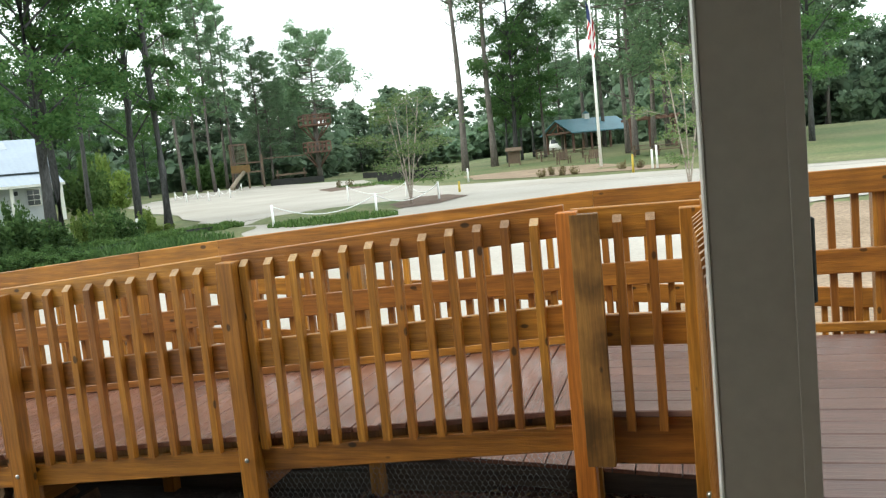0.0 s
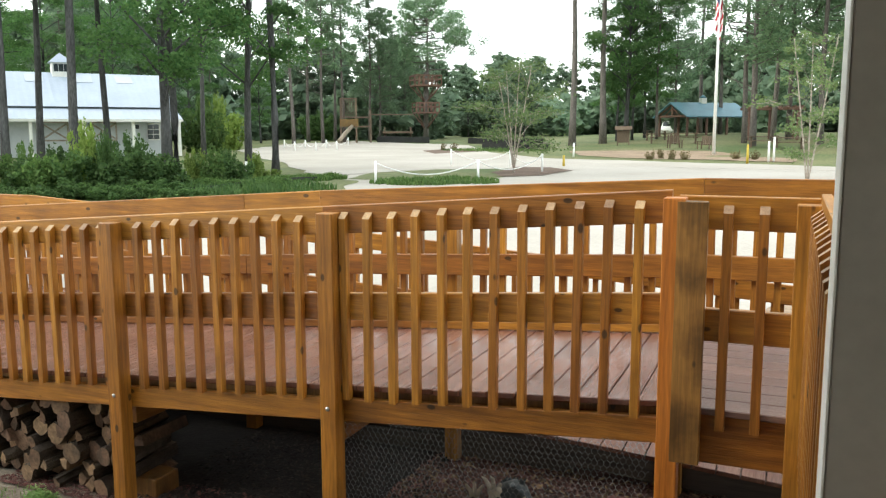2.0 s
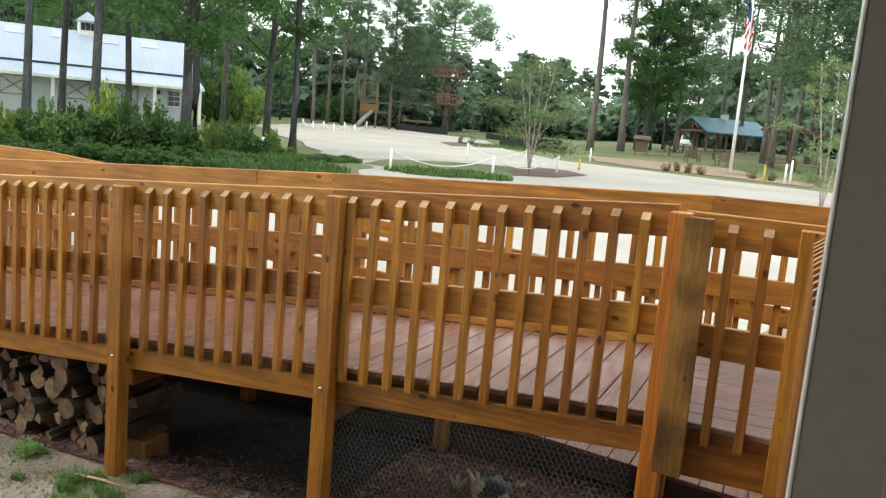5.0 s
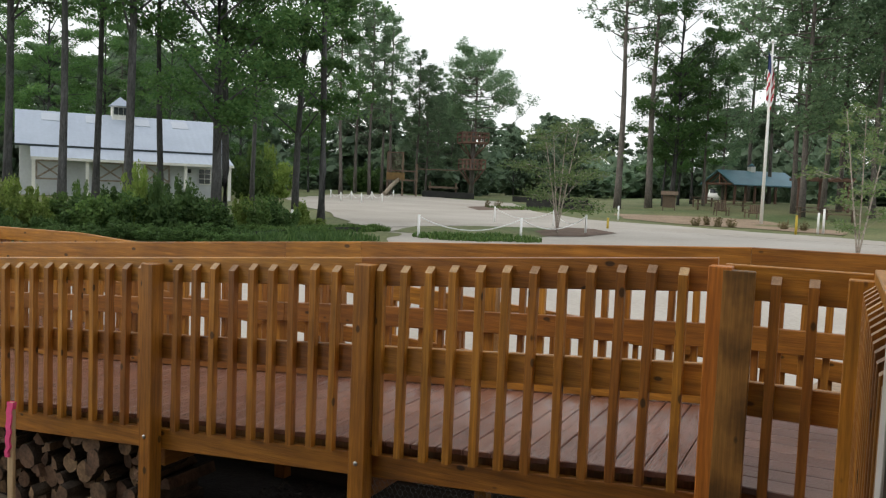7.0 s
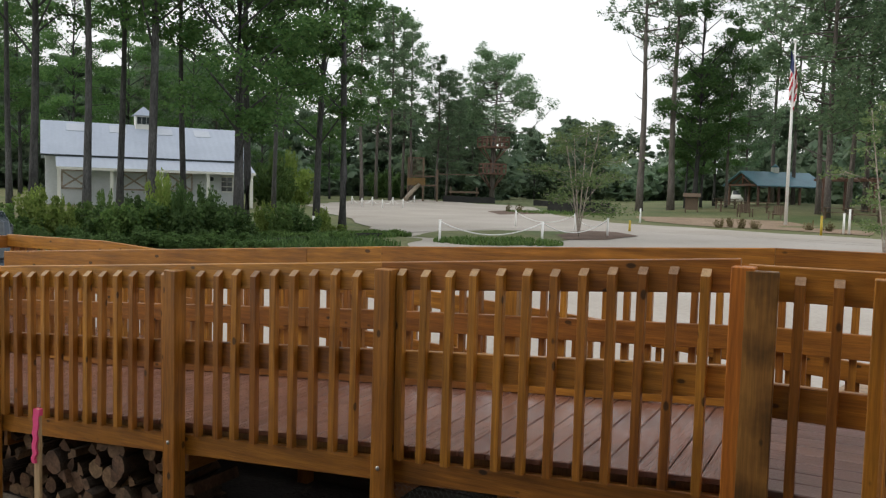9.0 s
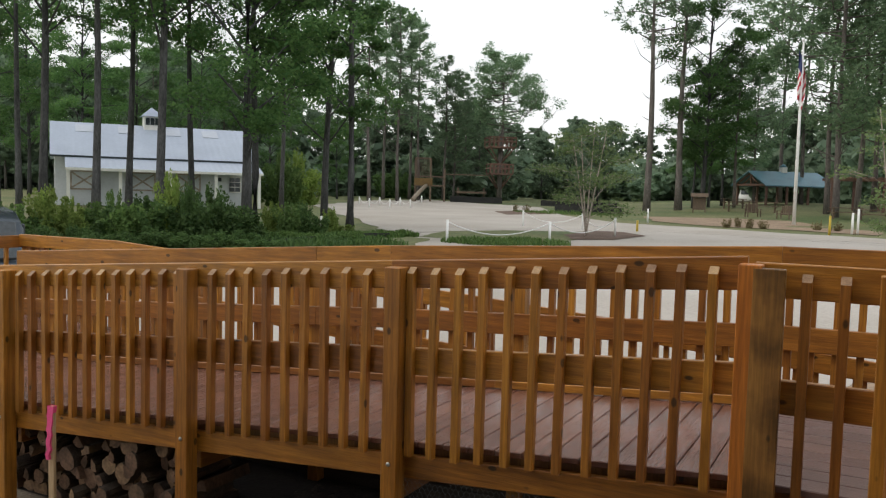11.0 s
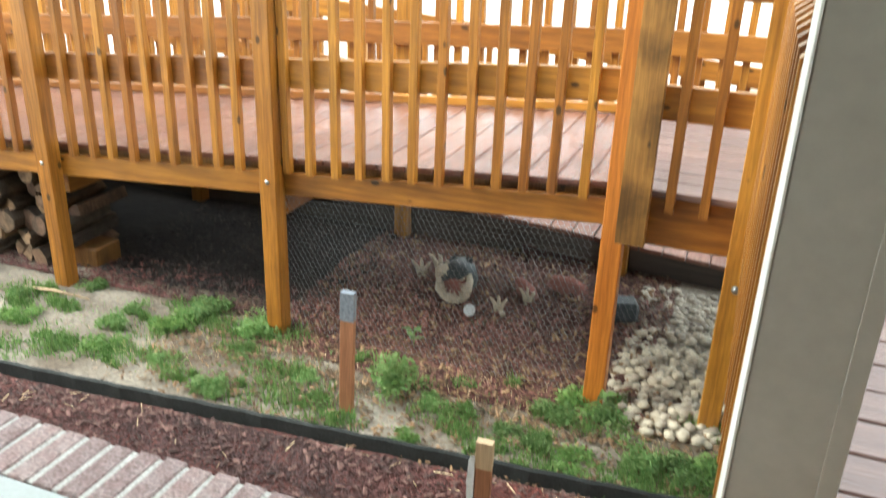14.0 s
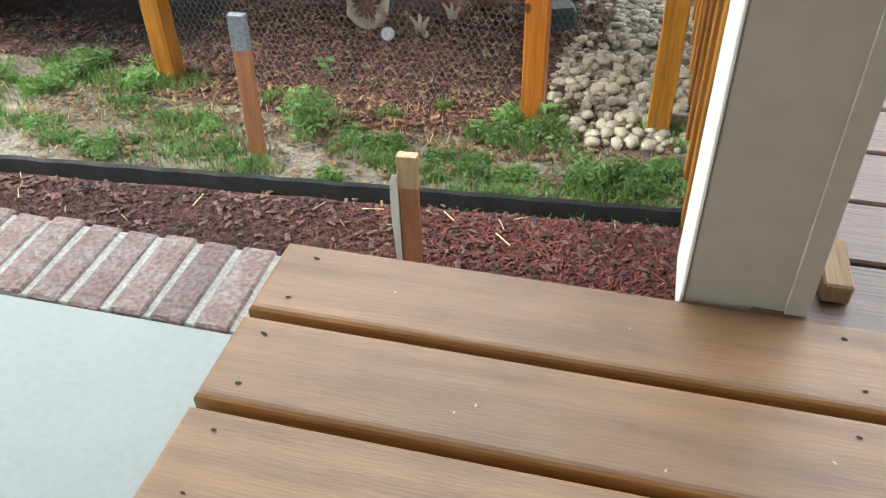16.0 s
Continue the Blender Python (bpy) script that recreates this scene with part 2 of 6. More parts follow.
dark_mulch = surface("dark_mulch_bed", (0.17, 0.115, 0.085), (0.12, 0.08, 0.06), 1.2, 0.95, 0.3, fine=20)
# Near-black colour stands in for the deep shade below the ramp.
dark_soil = surface("shade_darkened_soil", (0.035, 0.029, 0.025), (0.02, 0.016, 0.014), 3, 0.95, 0.5, fine=12)
dark_board = timber("near_black_board", (0.06, 0.042, 0.034), (0.035, 0.026, 0.022), "x", 0.85, 0.25, False)
lawn = surface("grass_ground", (0.085, 0.125, 0.04), (0.19, 0.185, 0.085), 0.14, 0.95, 0.4, fine=40, grain=0.4)
rubber = surface("black_edging", (0.03, 0.034, 0.034), (0.042, 0.047, 0.046), 12, 0.42, 0.1)
black_cloth = surface("black_silt_fence", (0.02, 0.021, 0.02), (0.035, 0.035, 0.033), 3, 0.8, 0.2)
galvan = surface("galvanised_wire", (0.33, 0.34, 0.34), (0.22, 0.23, 0.23), 20, 0.45, 0.0, metal=0.2)
steel = surface("bolt_steel", (0.6, 0.6, 0.6), (0.5, 0.5, 0.5), 30, 0.35, 0.0, metal=1.0)
roof_metal = surface("pale_metal_roof", (0.40, 0.455, 0.54), (0.36, 0.41, 0.495), 0.6, 0.45, 0.02, grain=0.05, metal=0.1)
roof_clear = surface("milky_roof_sheet", (0.47, 0.51, 0.57), (0.43, 0.47, 0.53), 0.6, 0.4, 0.02, grain=0.05)
siding = surface("white_siding", (0.62, 0.65, 0.67), (0.56, 0.59, 0.62), 1.0, 0.6, 0.05, grain=0.06)
dark_glass = surface("dark_glass", (0.03, 0.04, 0.045), (0.05, 0.06, 0.065), 2, 0.12, 0.0, spec=0.6)
teal_roof = surface("teal_metal_roof", (0.12, 0.25, 0.31), (0.10, 0.21, 0.265), 0.8, 0.5, 0.02, grain=0.08)
bark_grey = surface("grey_bark", (0.10, 0.10, 0.10), (0.05, 0.05, 0.05), 2.2, 0.95, 0.9, (3, 3, 0.7), 5, 0.5, vary=0.2)
bark_pine = surface("pine_bark", (0.18, 0.16, 0.145), (0.11, 0.097, 0.088), 2.2, 0.95, 0.9, (3, 3, 0.7), 5, 0.5, vary=0.2)
bark_birch = surface("birch_bark", (0.50, 0.44, 0.38), (0.30, 0.24, 0.2), 3, 0.8, 0.3, (1, 1, 3), 4, 0.4)
leaf_broad = leafy("broad_leaves", (0.066, 0.155, 0.052), (0.15, 0.26, 0.085), 0.55)
leaf_pine = leafy("pine_needles", (0.13, 0.215, 0.125), (0.235, 0.335, 0.19), 0.58)
# Paler and bluer than near foliage: distance haze mixed into the leaf colour.
leaf_far = leafy("hazy_far_leaves", (0.15, 0.225, 0.15), (0.23, 0.31, 0.20), 0.55)
leaf_birch = leafy("young_leaves", (0.13, 0.20, 0.08), (0.22, 0.29, 0.12), 0.55)
leaf_shrub = leafy("shrub_leaves", (0.045, 0.095, 0.03), (0.105, 0.175, 0.052), 0.45)
leaf_mid = leafy("mid_shrub_leaves", (0.075, 0.15, 0.04), (0.15, 0.23, 0.065), 0.45)
leaf_dry = leafy("reddish_shrub_leaves", (0.15, 0.10, 0.06), (0.20, 0.19, 0.085), 0.4)
leaf_lime = leafy("lime_shrub_leaves", (0.14, 0.22, 0.045), (0.24, 0.31, 0.08), 0.5)
grass_leaf = leafy("grass_blades", (0.11, 0.22, 0.055), (0.25, 0.36, 0.12), 0.5)
weed_leaf = leafy("weed_leaves", (0.13, 0.25, 0.075), (0.28, 0.38, 0.15), 0.5)
stone_mat = surface("river_stone", (0.52, 0.45, 0.35), (0.33, 0.28, 0.215), 12, 0.7, 0.15, grain=0.15, vary=0.3)
stone_stuff = surface("river_stones_far", (0.46, 0.40, 0.31), (0.28, 0.24, 0.19), 12, 0.7, 0.15, grain=0.15, vary=0.35, island=True)
log_bark = surface("log_bark", (0.10, 0.075, 0.056), (0.055, 0.04, 0.03), 14, 0.95, 0.8, vary=0.3)
log_end = surface("split_wood", (0.25, 0.15, 0.09), (0.085, 0.056, 0.038), 9, 0.85, 0.3, (1, 1, 1), 6, 0.35, vary=0.4)
pink = surface("pink_ribbon", (0.85, 0.10, 0.28), (0.75, 0.07, 0.22), 20, 0.6, 0.1, grain=0.1)
white_plain = surface("white_plastic", (0.82, 0.82, 0.80), (0.76, 0.76, 0.74), 8, 0.4, 0.0, grain=0.04)
flag_red = surface("flag_red", (0.50, 0.03, 0.045), (0.42, 0.025, 0.04), 3, 0.8, 0.1, grain=0.1)
flag_blue = surface("flag_blue", (0.04, 0.055, 0.16), (0.03, 0.045, 0.13), 3, 0.8, 0.1, grain=0.1)
yellow = surface("yellow_paint", (0.52, 0.38, 0.05), (0.42, 0.30, 0.04), 3, 0.5, 0.0, grain=0.08)
panel_yellow = surface("faded_yellow_board", (0.20, 0.12, 0.035), (0.14, 0.085, 0.03), 3, 0.6, 0.1, grain=0.2)
slide_tan = surface("tan_slide", (0.34, 0.29, 0.22), (0.28, 0.235, 0.175), 3, 0.5, 0.0, grain=0.08)
car_paint = surface("car_paint", (0.05, 0.065, 0.08), (0.045, 0.06, 0.075), 3, 0.25, 0.0, metal=0.5, grain=0.03)
bone = surface("bone_paint", (0.60, 0.52, 0.40), (0.42, 0.34, 0.25), 16, 0.7, 0.3)
dark_plastic = surface("dark_plastic", (0.03, 0.04, 0.045), (0.045, 0.055, 0.06), 9, 0.5, 0.05)


# ---- helpers ----
def part(name, bm, material, parent=None, label=""):
    me = bpy.data.meshes.new(name)
    bm.to_mesh(me)
    bm.free()
    me.materials.append(material)
    ob = new(name, me)
    if parent:
        ob.parent = parent
    if label:
        ob["label"] = label
    return ob


def share(name, me, parent, m):
    """One more object on the same mesh, under a parent."""
    ob = new(name, me)
    ob.parent = parent
    ob.matrix_basis = m
    return ob


def thing(name, label, category, group="", kind="", at=(0, 0, 0)):
    ob = new(name)
    ob.location = at
    return tagged(ob, label, category, group, kind)


def box(x0, x1, y0, y1, z0, z1, bevel=0.003, bm=None):
    bm = bm or bmesh.new()
    made = bmesh.ops.create_cube(bm, size=1.0, matrix=Matrix.Translation(((x0 + x1) / 2, (y0 + y1) / 2, (z0 + z1) / 2)) @ Matrix.Diagonal((x1 - x0, y1 - y0, z1 - z0, 1)))
    if bevel:
        es = list({e for v in made["verts"] for e in v.link_edges})
        bmesh.ops.bevel(bm, geom=es, offset=bevel, segments=1, affect="EDGES")
    return bm


def tube(points, radii, sides=8, bm=None, cap=True):
    """A tapered tube through points."""
    bm = bm or bmesh.new()
    rings = []
    for i, (p, r) in enumerate(zip(points, radii)):
        a, b = points[max(i - 1, 0)], points[min(i + 1, len(points) - 1)]
        d = (Vector(b) - Vector(a)).normalized()
        q = d.to_track_quat("Z", "Y")
        rings.append([bm.verts.new(Vector(p) + q @ Vector((r * math.cos(k * math.tau / sides), r * math.sin(k * math.tau / sides), 0))) for k in range(sides)])
    for r0, r1 in zip(rings, rings[1:]):
        for k in range(sides):
            bm.faces.new((r0[k], r0[(k + 1) % sides], r1[(k + 1) % sides], r1[k])).smooth = True
    if cap:
        bm.faces.new(rings[0][::-1])
        bm.faces.new(rings[-1])
    return bm


def mesh_of(name, verts, faces, material, smooth=False):
    me = bpy.data.meshes.new(name)
    me.from_pydata(verts, [], faces)
    me.materials.append(material)
    if smooth:
        me.polygons.foreach_set("use_smooth", [True] * len(me.polygons))
    me.update()
    return me


def rise(x, y):
    """Height of the ground: level by the ramp, climbing gently towards the woods, more to the east."""
    d = math.hypot(x, y)
    table = ((0, 0.17), (9, 0.17), (26, 0.68), (48, 0.92), (70, 1.2), (90, 1.5), (130, 1.9), (900, 2.2))
    bank = 0.75 * min(max((d - 50) / 32, 0), 1) * min(max((15 - math.degrees(math.atan2(-x, max(y, 0.01)))) / 8, 0), 1)
    for (d0, z0), (d1, z1) in zip(table, table[1:]):
        if d <= d1:
            return min(z0 + (z1 - z0) * (d - d0) / (d1 - d0) + bank, 2.25)
    return 2.2


def spot(bearing, d):
    """A place by its bearing (degrees to the left of +y) and distance from the porch."""
    x, y = -math.sin(radians(bearing)) * d, math.cos(radians(bearing)) * d
    return x, y, rise(x, y)



# ---- plan of the grounds: bearings in degrees to the left of +y, distances in metres ----
LOT = [(-16.1, 26.2), (-22.1, 33.8), (-37.7, 50.8), (-43.3, 65.4), (-43.6, 79.3), (-34.7, 73.2), (-26.8, 69.4), (-18.9, 53.1), (-12.8, 45.4), (-8.0, 43.9), (-3.8, 41.9), (-0.1, 40.9), (8.0, 33.0), (14.0, 35.0), (13.0, 24.0), (2.5, 22.0), (2.2, 8.4), (-3, 8.0), (-9, 8.2), (-21, 11)]
ISLANDS = [('grass', [(-14.6, 26.0), (-15.6, 29.8), (-14.1, 32.6), (-11.2, 34.4), (-9.8, 31.6), (-9.8, 27.5), (-11.8, 25.5)], 0.024, 'grassy parking island inside a rope fence'), ('mulch', [(-11.1, 31.4), (-11.3, 35.5), (-9.9, 35.9), (-8.4, 33.6), (-8.7, 30.1), (-9.9, 29.0)], 0.034, 'dark mulch circle round the young birch'), ('grass', [(-17.3, 10.0), (-14.1, 14.1), (-12.3, 17.0), (-12.0, 20.8), (-13.8, 25.4), (-16.9, 26.0), (-21.9, 21.9), (-26.8, 15.5)], 0.022, 'rough grass verge between hedge and lot'), ('tan', [(-14.4, 56.3), (-10.2, 56.1), (-5.0, 55.2), (-2.3, 50.5), (-0.1, 48.2), (-0.1, 43.7), (-4.1, 45.6), (-8.5, 46.6), (-11.9, 49.5)], 0.016, 'tan bare planting bed beside the lot'), ('mulch', [(-24.6, 54.7), (-24.0, 59.8), (-19.9, 54.8), (-21.4, 49.6)], 0.02, 'low mulch bed on the lot')]
BIRCH_AT = [(17.95, 33, 4.6)]
BROAD_AT = [(55.8, 31, 19), (53.2, 32, 19), (46.3, 30, 20), (40.5, 34, 18), (38.64, 48, 17), (59.75, 40, 19), (43.98, 76, 15)]
FAR_AT = [(19.17, 120, 9.5), (17.27, 110, 8.5), (21.08, 115, 8.5)]
FULL_PINE_AT = [(27.08, 94, 14), (25.33, 100, 10.5), (7.37, 84, 13.5), (2.58, 62, 23), (0.5, 72, 22), (-1.4, 80, 20), (-3.45, 70, 22), (-6.73, 66, 22)]
LOW_AT = [(41.06, 31, 18), (35.8, 36, 17), (10.5, 74, 21), (10.1, 77, 13), (11.1, 76, 12), (9.3, 80, 14), (-8.28, 60, 18), (57.75, 45, 18), (51.22, 72, 18), (54.11, 76, 18), (47.85, 78, 16), (39.58, 74, 13), (35.03, 84, 10)]
PINE_AT = [(4.6, 84, 21), (-2.6, 78, 21), (32.91, 80, 19.5), (31.85, 88, 20), (30.9, 82, 18.5), (30.05, 90, 19.5), (29.5, 86, 18.0), (27.74, 92, 15.5), (26.3, 98, 14.5), (8.57, 76, 15.5), (5.84, 90, 24), (3.15, 66, 22), (1.32, 70, 23), (-1.42, 64, 23), (-5.12, 58, 22)]
SAPLING_AT = [(-0.7, 27, 4.7)]
SLIM_AT = [(34.18, 33, 19)]
SPARSE_AT = [(14.01, 70, 24), (12.06, 72, 24)]
THIN_AT = [(54.67, 38, 18), (50.22, 31, 18), (48.3, 36, 18), (44.52, 36, 17)]
UMBRELLA_AT = [(23.85, 86, 14.5)]
SHRUBS = [(56.9, 25, 1.1, 0.75, 0), (55.6, 26, 1.0, 0.9, 1), (54.2, 25.5, 0.9, 0.8, 0), (53.0, 26, 0.7, 1.15, 2), (51.9, 25.5, 0.75, 1.1, 2), (51.0, 26.5, 0.9, 0.85, 1), (49.6, 26, 1.0, 0.8, 0), (48.5, 25.5, 0.8, 1.0, 1), (47.2, 26, 1.1, 1.15, 0), (46.0, 26, 0.6, 1.5, 2), (45.4, 26, 1.0, 0.95, 0), (44.5, 25.5, 0.34, 1.55, 0), (43.6, 25.5, 1.0, 1.0, 0), (42.4, 26, 1.2, 1.15, 0), (41.2, 25.5, 0.8, 0.9, 0), (40.5, 26.5, 0.6, 0.8, 1), (38.3, 28, 0.7, 0.95, 1), (37.4, 28.5, 0.8, 0.75, 0), (36.4, 28.5, 0.6, 0.62, 0), (35.2, 31, 0.4, 0.95, 2), (34.6, 30, 0.6, 0.45, 2), (39.3, 30, 0.4, 0.9, 2)] + [(58 - 1.5 * i, 23.6 + 0.3 * (i % 3), 0.8, 0.36 + 0.1 * (i % 2), 0) for i in range(13)] + [(38.5 - 1.6 * i, 26, 0.5, 0.3, 1) for i in range(4)] + [(39.3, 30, 0.3, 0.7, 2), (31.17, 95, 2.8, 2.5, 0), (38.83, 60, 1.9, 2.5, 1), (37.32, 65, 1.9, 3.0, 2)]
PAV = (5.68, 84, 2.05)
PERGOLA = (1.48, 72, 1.75)
TOWER = (23.95, 86)
PLAY = (28.52, 84)
ROPES = [[(27.39, 27.5), (20.39, 28.4), (16.04, 33.9), (18.22, 38.1), (22.23, 39.8)], [(33.49, 68.3), (32.8, 61.8), (32.1, 66.3), (31.4, 60.1), (30.7, 67.4), (30.0, 62.3), (29.22, 76.9)]]
BENCHES = [(8.22, 68), (6.69, 66), (8.57, 74), (1.95, 60), (0.39, 58)]
FENCES = [([(20.12, 62), (17.65, 60), (15.33, 63)], 0.55), ([(21.08, 80), (18.03, 76), (15.78, 78)], 0.6), ([(46.11, 25), (40.69, 24.5), (36.56, 26), (33.49, 28), (31.17, 29)], 0.22), ([(27.28, 84), (23.39, 82)], 0.7)]
MARKERS = [(14.59, 38.5, 0.5, 'y'), (2.83, 41.8, 0.9, 'y'), (1.57, 44.4, 1.0, 'w'), (1.26, 44.6, 1.2, 'w'), (13.93, 49.1, 0.8, 'w'), (35.99, 31.4, 0.6, 'w'), (44.52, 29.5, 0.5, 'w'), (10.5, 117.6, 1.2, 't')]
SMALL_PLANTS = [(8.92, 46.2), (8.22, 47.3), (7.54, 46.3), (6.69, 46.2), (3.54, 47.0), (2.42, 46.4), (22.81, 61.0), (22.04, 61.6)]
GRASS = [(-2.7, 3.35, 0.16), (-2.4, 3.5, 0.14), (-1.12, 3.2, 0.12), (-0.95, 3.15, 0.1), (-0.62, 3.1, 0.09), (-0.2, 3.12, 0.1), (-0.02, 3.12, 0.1), (-0.38, 3.62, 0.05), (-3.6, 3.4, 0.2), (-4.3, 3.4, 0.3)]
WEEDS = [(-2.9, 3.25, 0.4), (-2.2, 3.25, 0.25), (-1.75, 3.2, 0.2), (-0.75, 3.35, 0.25), (-0.3, 3.3, 0.25), (-1.9, 3.5, 0.2), (-3.8, 3.3, 0.4)]
LOT_GRASS = [(42, 24.5, 1.6), (39.6, 27, 1.4), (38.2, 27.5, 1.0), (36.6, 27, 1.2), (33.49, 29, 1.0), (31.94, 29.5, 0.9), (30.39, 30, 0.6), (35.03, 28, 0.9), (24.94, 27.5, 1.5), (21.85, 28, 1.5), (19.17, 60, 4)]
KIOSK = (10.68, 66)
CHAIRS = [(7.37, 60, 20), (5.41, 58, -30)]
PINKS = (-4.45, 3.44, 0.97)

# ---- ground and paving ----
def patch(name, outline, material, lift, label, rings=14, wobble=0.06, category="ground"):
    """A sheet laid on the ground inside an outline that is star-shaped about its middle."""
    n = len(outline)
    cx, cy = sum(p[0] for p in outline) / n, sum(p[1] for p in outline) / n
    rim = []
    for i in range(n):
        (xa, ya), (xb, yb) = outline[i][:2], outline[(i + 1) % n][:2]
        for k in range(8):
            f = k / 8
            x, y = xa + (xb - xa) * f, ya + (yb - ya) * f
            w = 1 + wobble * noise.noise((x * 0.6, y * 0.6, 3.3))
            rim.append((cx + (x - cx) * w, cy + (y - cy) * w))
    verts, faces = [(cx, cy, rise(cx, cy) + lift)], []
    m = len(rim)
    for r in range(1, rings + 1):
        f = r / rings
        for x, y in rim:
            px, py = cx + (x - cx) * f, cy + (y - cy) * f
            verts.append((px, py, rise(px, py) + lift))
    for i in range(m):
        faces.append((0, 1 + i, 1 + (i + 1) % m))
    for r in range(rings - 1):
        for i in range(m):
            a, b = 1 + r * m + i, 1 + r * m + (i + 1) % m
            faces.append((a, a + m, b + m, b))
    ob = new(name, mesh_of(name, verts, faces, material, True))
    return tagged(ob, label, category, kind="structure")


def ground_sheet():
    verts, faces = [(0, 0, rise(0, 0))], []
    radii = [1, 2, 3.5, 5, 7, 9, 11, 13, 15, 17.5, 20, 23, 26, 30, 35, 41, 48, 56, 63, 70, 80, 90, 105, 130, 180, 300, 900]
    sides = 72
    for r in radii:
        for k in range(sides):
            a = k * math.tau / sides
            x, y = r * math.cos(a), r * math.sin(a)
            bumpy = 0.05 * noise.noise((x * 0.2, y * 0.2, 0)) if 12 < r < 200 else 0.0
            verts.append((x, y, rise(x, y) - 0.012 + min(bumpy, 0.0)))
    for k in range(sides):
        faces.append((0, 1 + k, 1 + (k + 1) % sides))
    for r in range(len(radii) - 1):
        for k in range(sides):
            a, b = 1 + r * sides + k, 1 + r * sides + (k + 1) % sides
            faces.append((a, a + sides, b + sides, b))
    tagged(new("ground", mesh_of("ground", verts, faces, lawn, True)), "grassy ground rising gently to the woods", "ground", kind="structure")


ground_sheet()
patch("soil_bed", [(-11, 1.2), (-4, 1.2), (3, 1.2), (5, 4), (4.5, 7.5), (-2, 8.4), (-8, 8.4), (-12, 6)], soil, 0.004, "bare sandy soil with sparse weeds", 40)
patch("pavement", LOT, gravel, 0.012, "pale sandy gravel parking lot", 30)
for isle in ISLANDS:
    patch("planting_bed", isle[1], {"grass": lawn, "mulch": dark_mulch, "tan": tan_soil}[isle[0]], isle[2], isle[3], 8)

patch("straw_bed", [(-1, 8.2), (2, 7.8), (7, 8), (9, 12), (8, 19), (3, 21), (0.8, 14)], tan_soil, 0.016, "tan straw-covered ground beside the lot", 12)
# Sheet that paints the ramp's shade onto the soil.
patch("shaded_soil", [(-9.5, 3.85), (-6, 3.8), (-3, 3.8), (-2.15, 3.9), (-2.0, 4.5), (-2.1, 5.1), (-3, 5.3), (-6, 5.3), (-9.5, 5.3)], dark_soil, 0.012, "soil coloured near-black for the shade under the ramp", 20, 0.02)
patch("shaded_mulch", [(-2.1, 3.5), (-1.4, 3.36), (-0.6, 3.4), (-0.35, 3.8), (-0.3, 4.4), (-0.5, 5.1), (-1.4, 5.3), (-2.2, 5.2), (-2.3, 4.3)], mulch, 0.009, "old red mulch under the ramp", 12, 0.05)
# mulch bed against the porch, behind a black edging strip
bm = bmesh.new()
cols = 60
for i in range(cols + 1):
    x = -8 + 10.5 * i / cols
    ye = 2.86 + 0.085 * (x + 1.1)
    for j in range(9):
        y = 1.44 + (ye - 1.44) * j / 8
        bm.verts.new((x, y, 0.185 + 0.02 * noise.noise((x * 5, y * 5, 1))))
bm.verts.ensure_lookup_table()
for i in range(cols):
    for j in range(8):
        a = i * 9 + j
        bm.faces.new((bm.verts[a], bm.verts[a + 9], bm.verts[a + 10], bm.verts[a + 1])).smooth = True
tagged(part("mulch_bed", bm, mulch), "dark red wood mulch bed along the porch", "mulch", kind="structure")

bm = bmesh.new()
prev = None
for i in range(140):
    x = -8 + 10.5 * i / 139
    y = 2.87 + 0.085 * (x + 1.1) + 0.004 * math.sin(i * 2.1)
    ring = [bm.verts.new((x, y + dy, z)) for dy, z in ((0, 0.12), (0, 0.243), (0.008, 0.255), (0.016, 0.243), (0.016, 0.12))]
    if prev:
        for k in range(4):
            bm.faces.new((prev[k], ring[k], ring[k + 1], prev[k + 1]))
    prev = ring
tagged(part("garden_edging", bm, rubber), "black plastic garden edging strip in the soil", "edging")


def flakes(name, count, area, size, material, label, category, lift=0.0, long=3.0, flat=0.5, seed=1):
    """Loose bits strewn over an area given as a function of two random numbers."""
    rg = random.Random(seed)
    verts, faces = [], []
    for _ in range(count):
        x, y, z = area(rg.random(), rg.random())
        a, s = rg.random() * math.tau, size * (0.5 + rg.random())
        ux, uy = math.cos(a), math.sin(a)
        t1, t2 = (rg.random() - 0.5) * flat, (rg.random() - 0.5) * flat
        w, h = s * long / 2, s / 2
        k = len(verts)
        for sx, sy in ((-1, -1), (1, -0.7), (1, 0.8), (-1, 1)):
            verts.append((x + ux * w * sx - uy * h * sy, y + uy * w * sx + ux * h * sy, z + lift + s * 0.5 + t1 * w * sx + t2 * h * sy))
        verts.append((x, y, z + lift + s * 0.5 + s * 0.35))
        faces += [(k, k + 1, k + 4), (k + 1, k + 2, k + 4), (k + 2, k + 3, k + 4), (k + 3, k, k + 4)]
    return tagged(new(name, mesh_of(name, verts, faces, material)), label, category, kind="stuff")


def in_bed(u, v):
    x = -3.6 + 4.4 * u
    return x, 1.5 + (2.83 + 0.085 * (x + 1.1) - 1.5) * (1 - v * v * 0.9), 0.19


def in_bed_east(u, v):
    x = -1.0 + 1.8 * math.sqrt(u)
    return x, 1.5 + (2.83 + 0.085 * (x + 1.1) - 1.5) * (1 - v * v * 0.9), 0.193


def under_ramp(u, v):
    x, y = -2.2 + 1.95 * u, 3.42 + 1.7 * v
    return x, y, rise(x, y) + 0.006 + 0.05 * max(0, 0.4 - abs(y - 4.5))


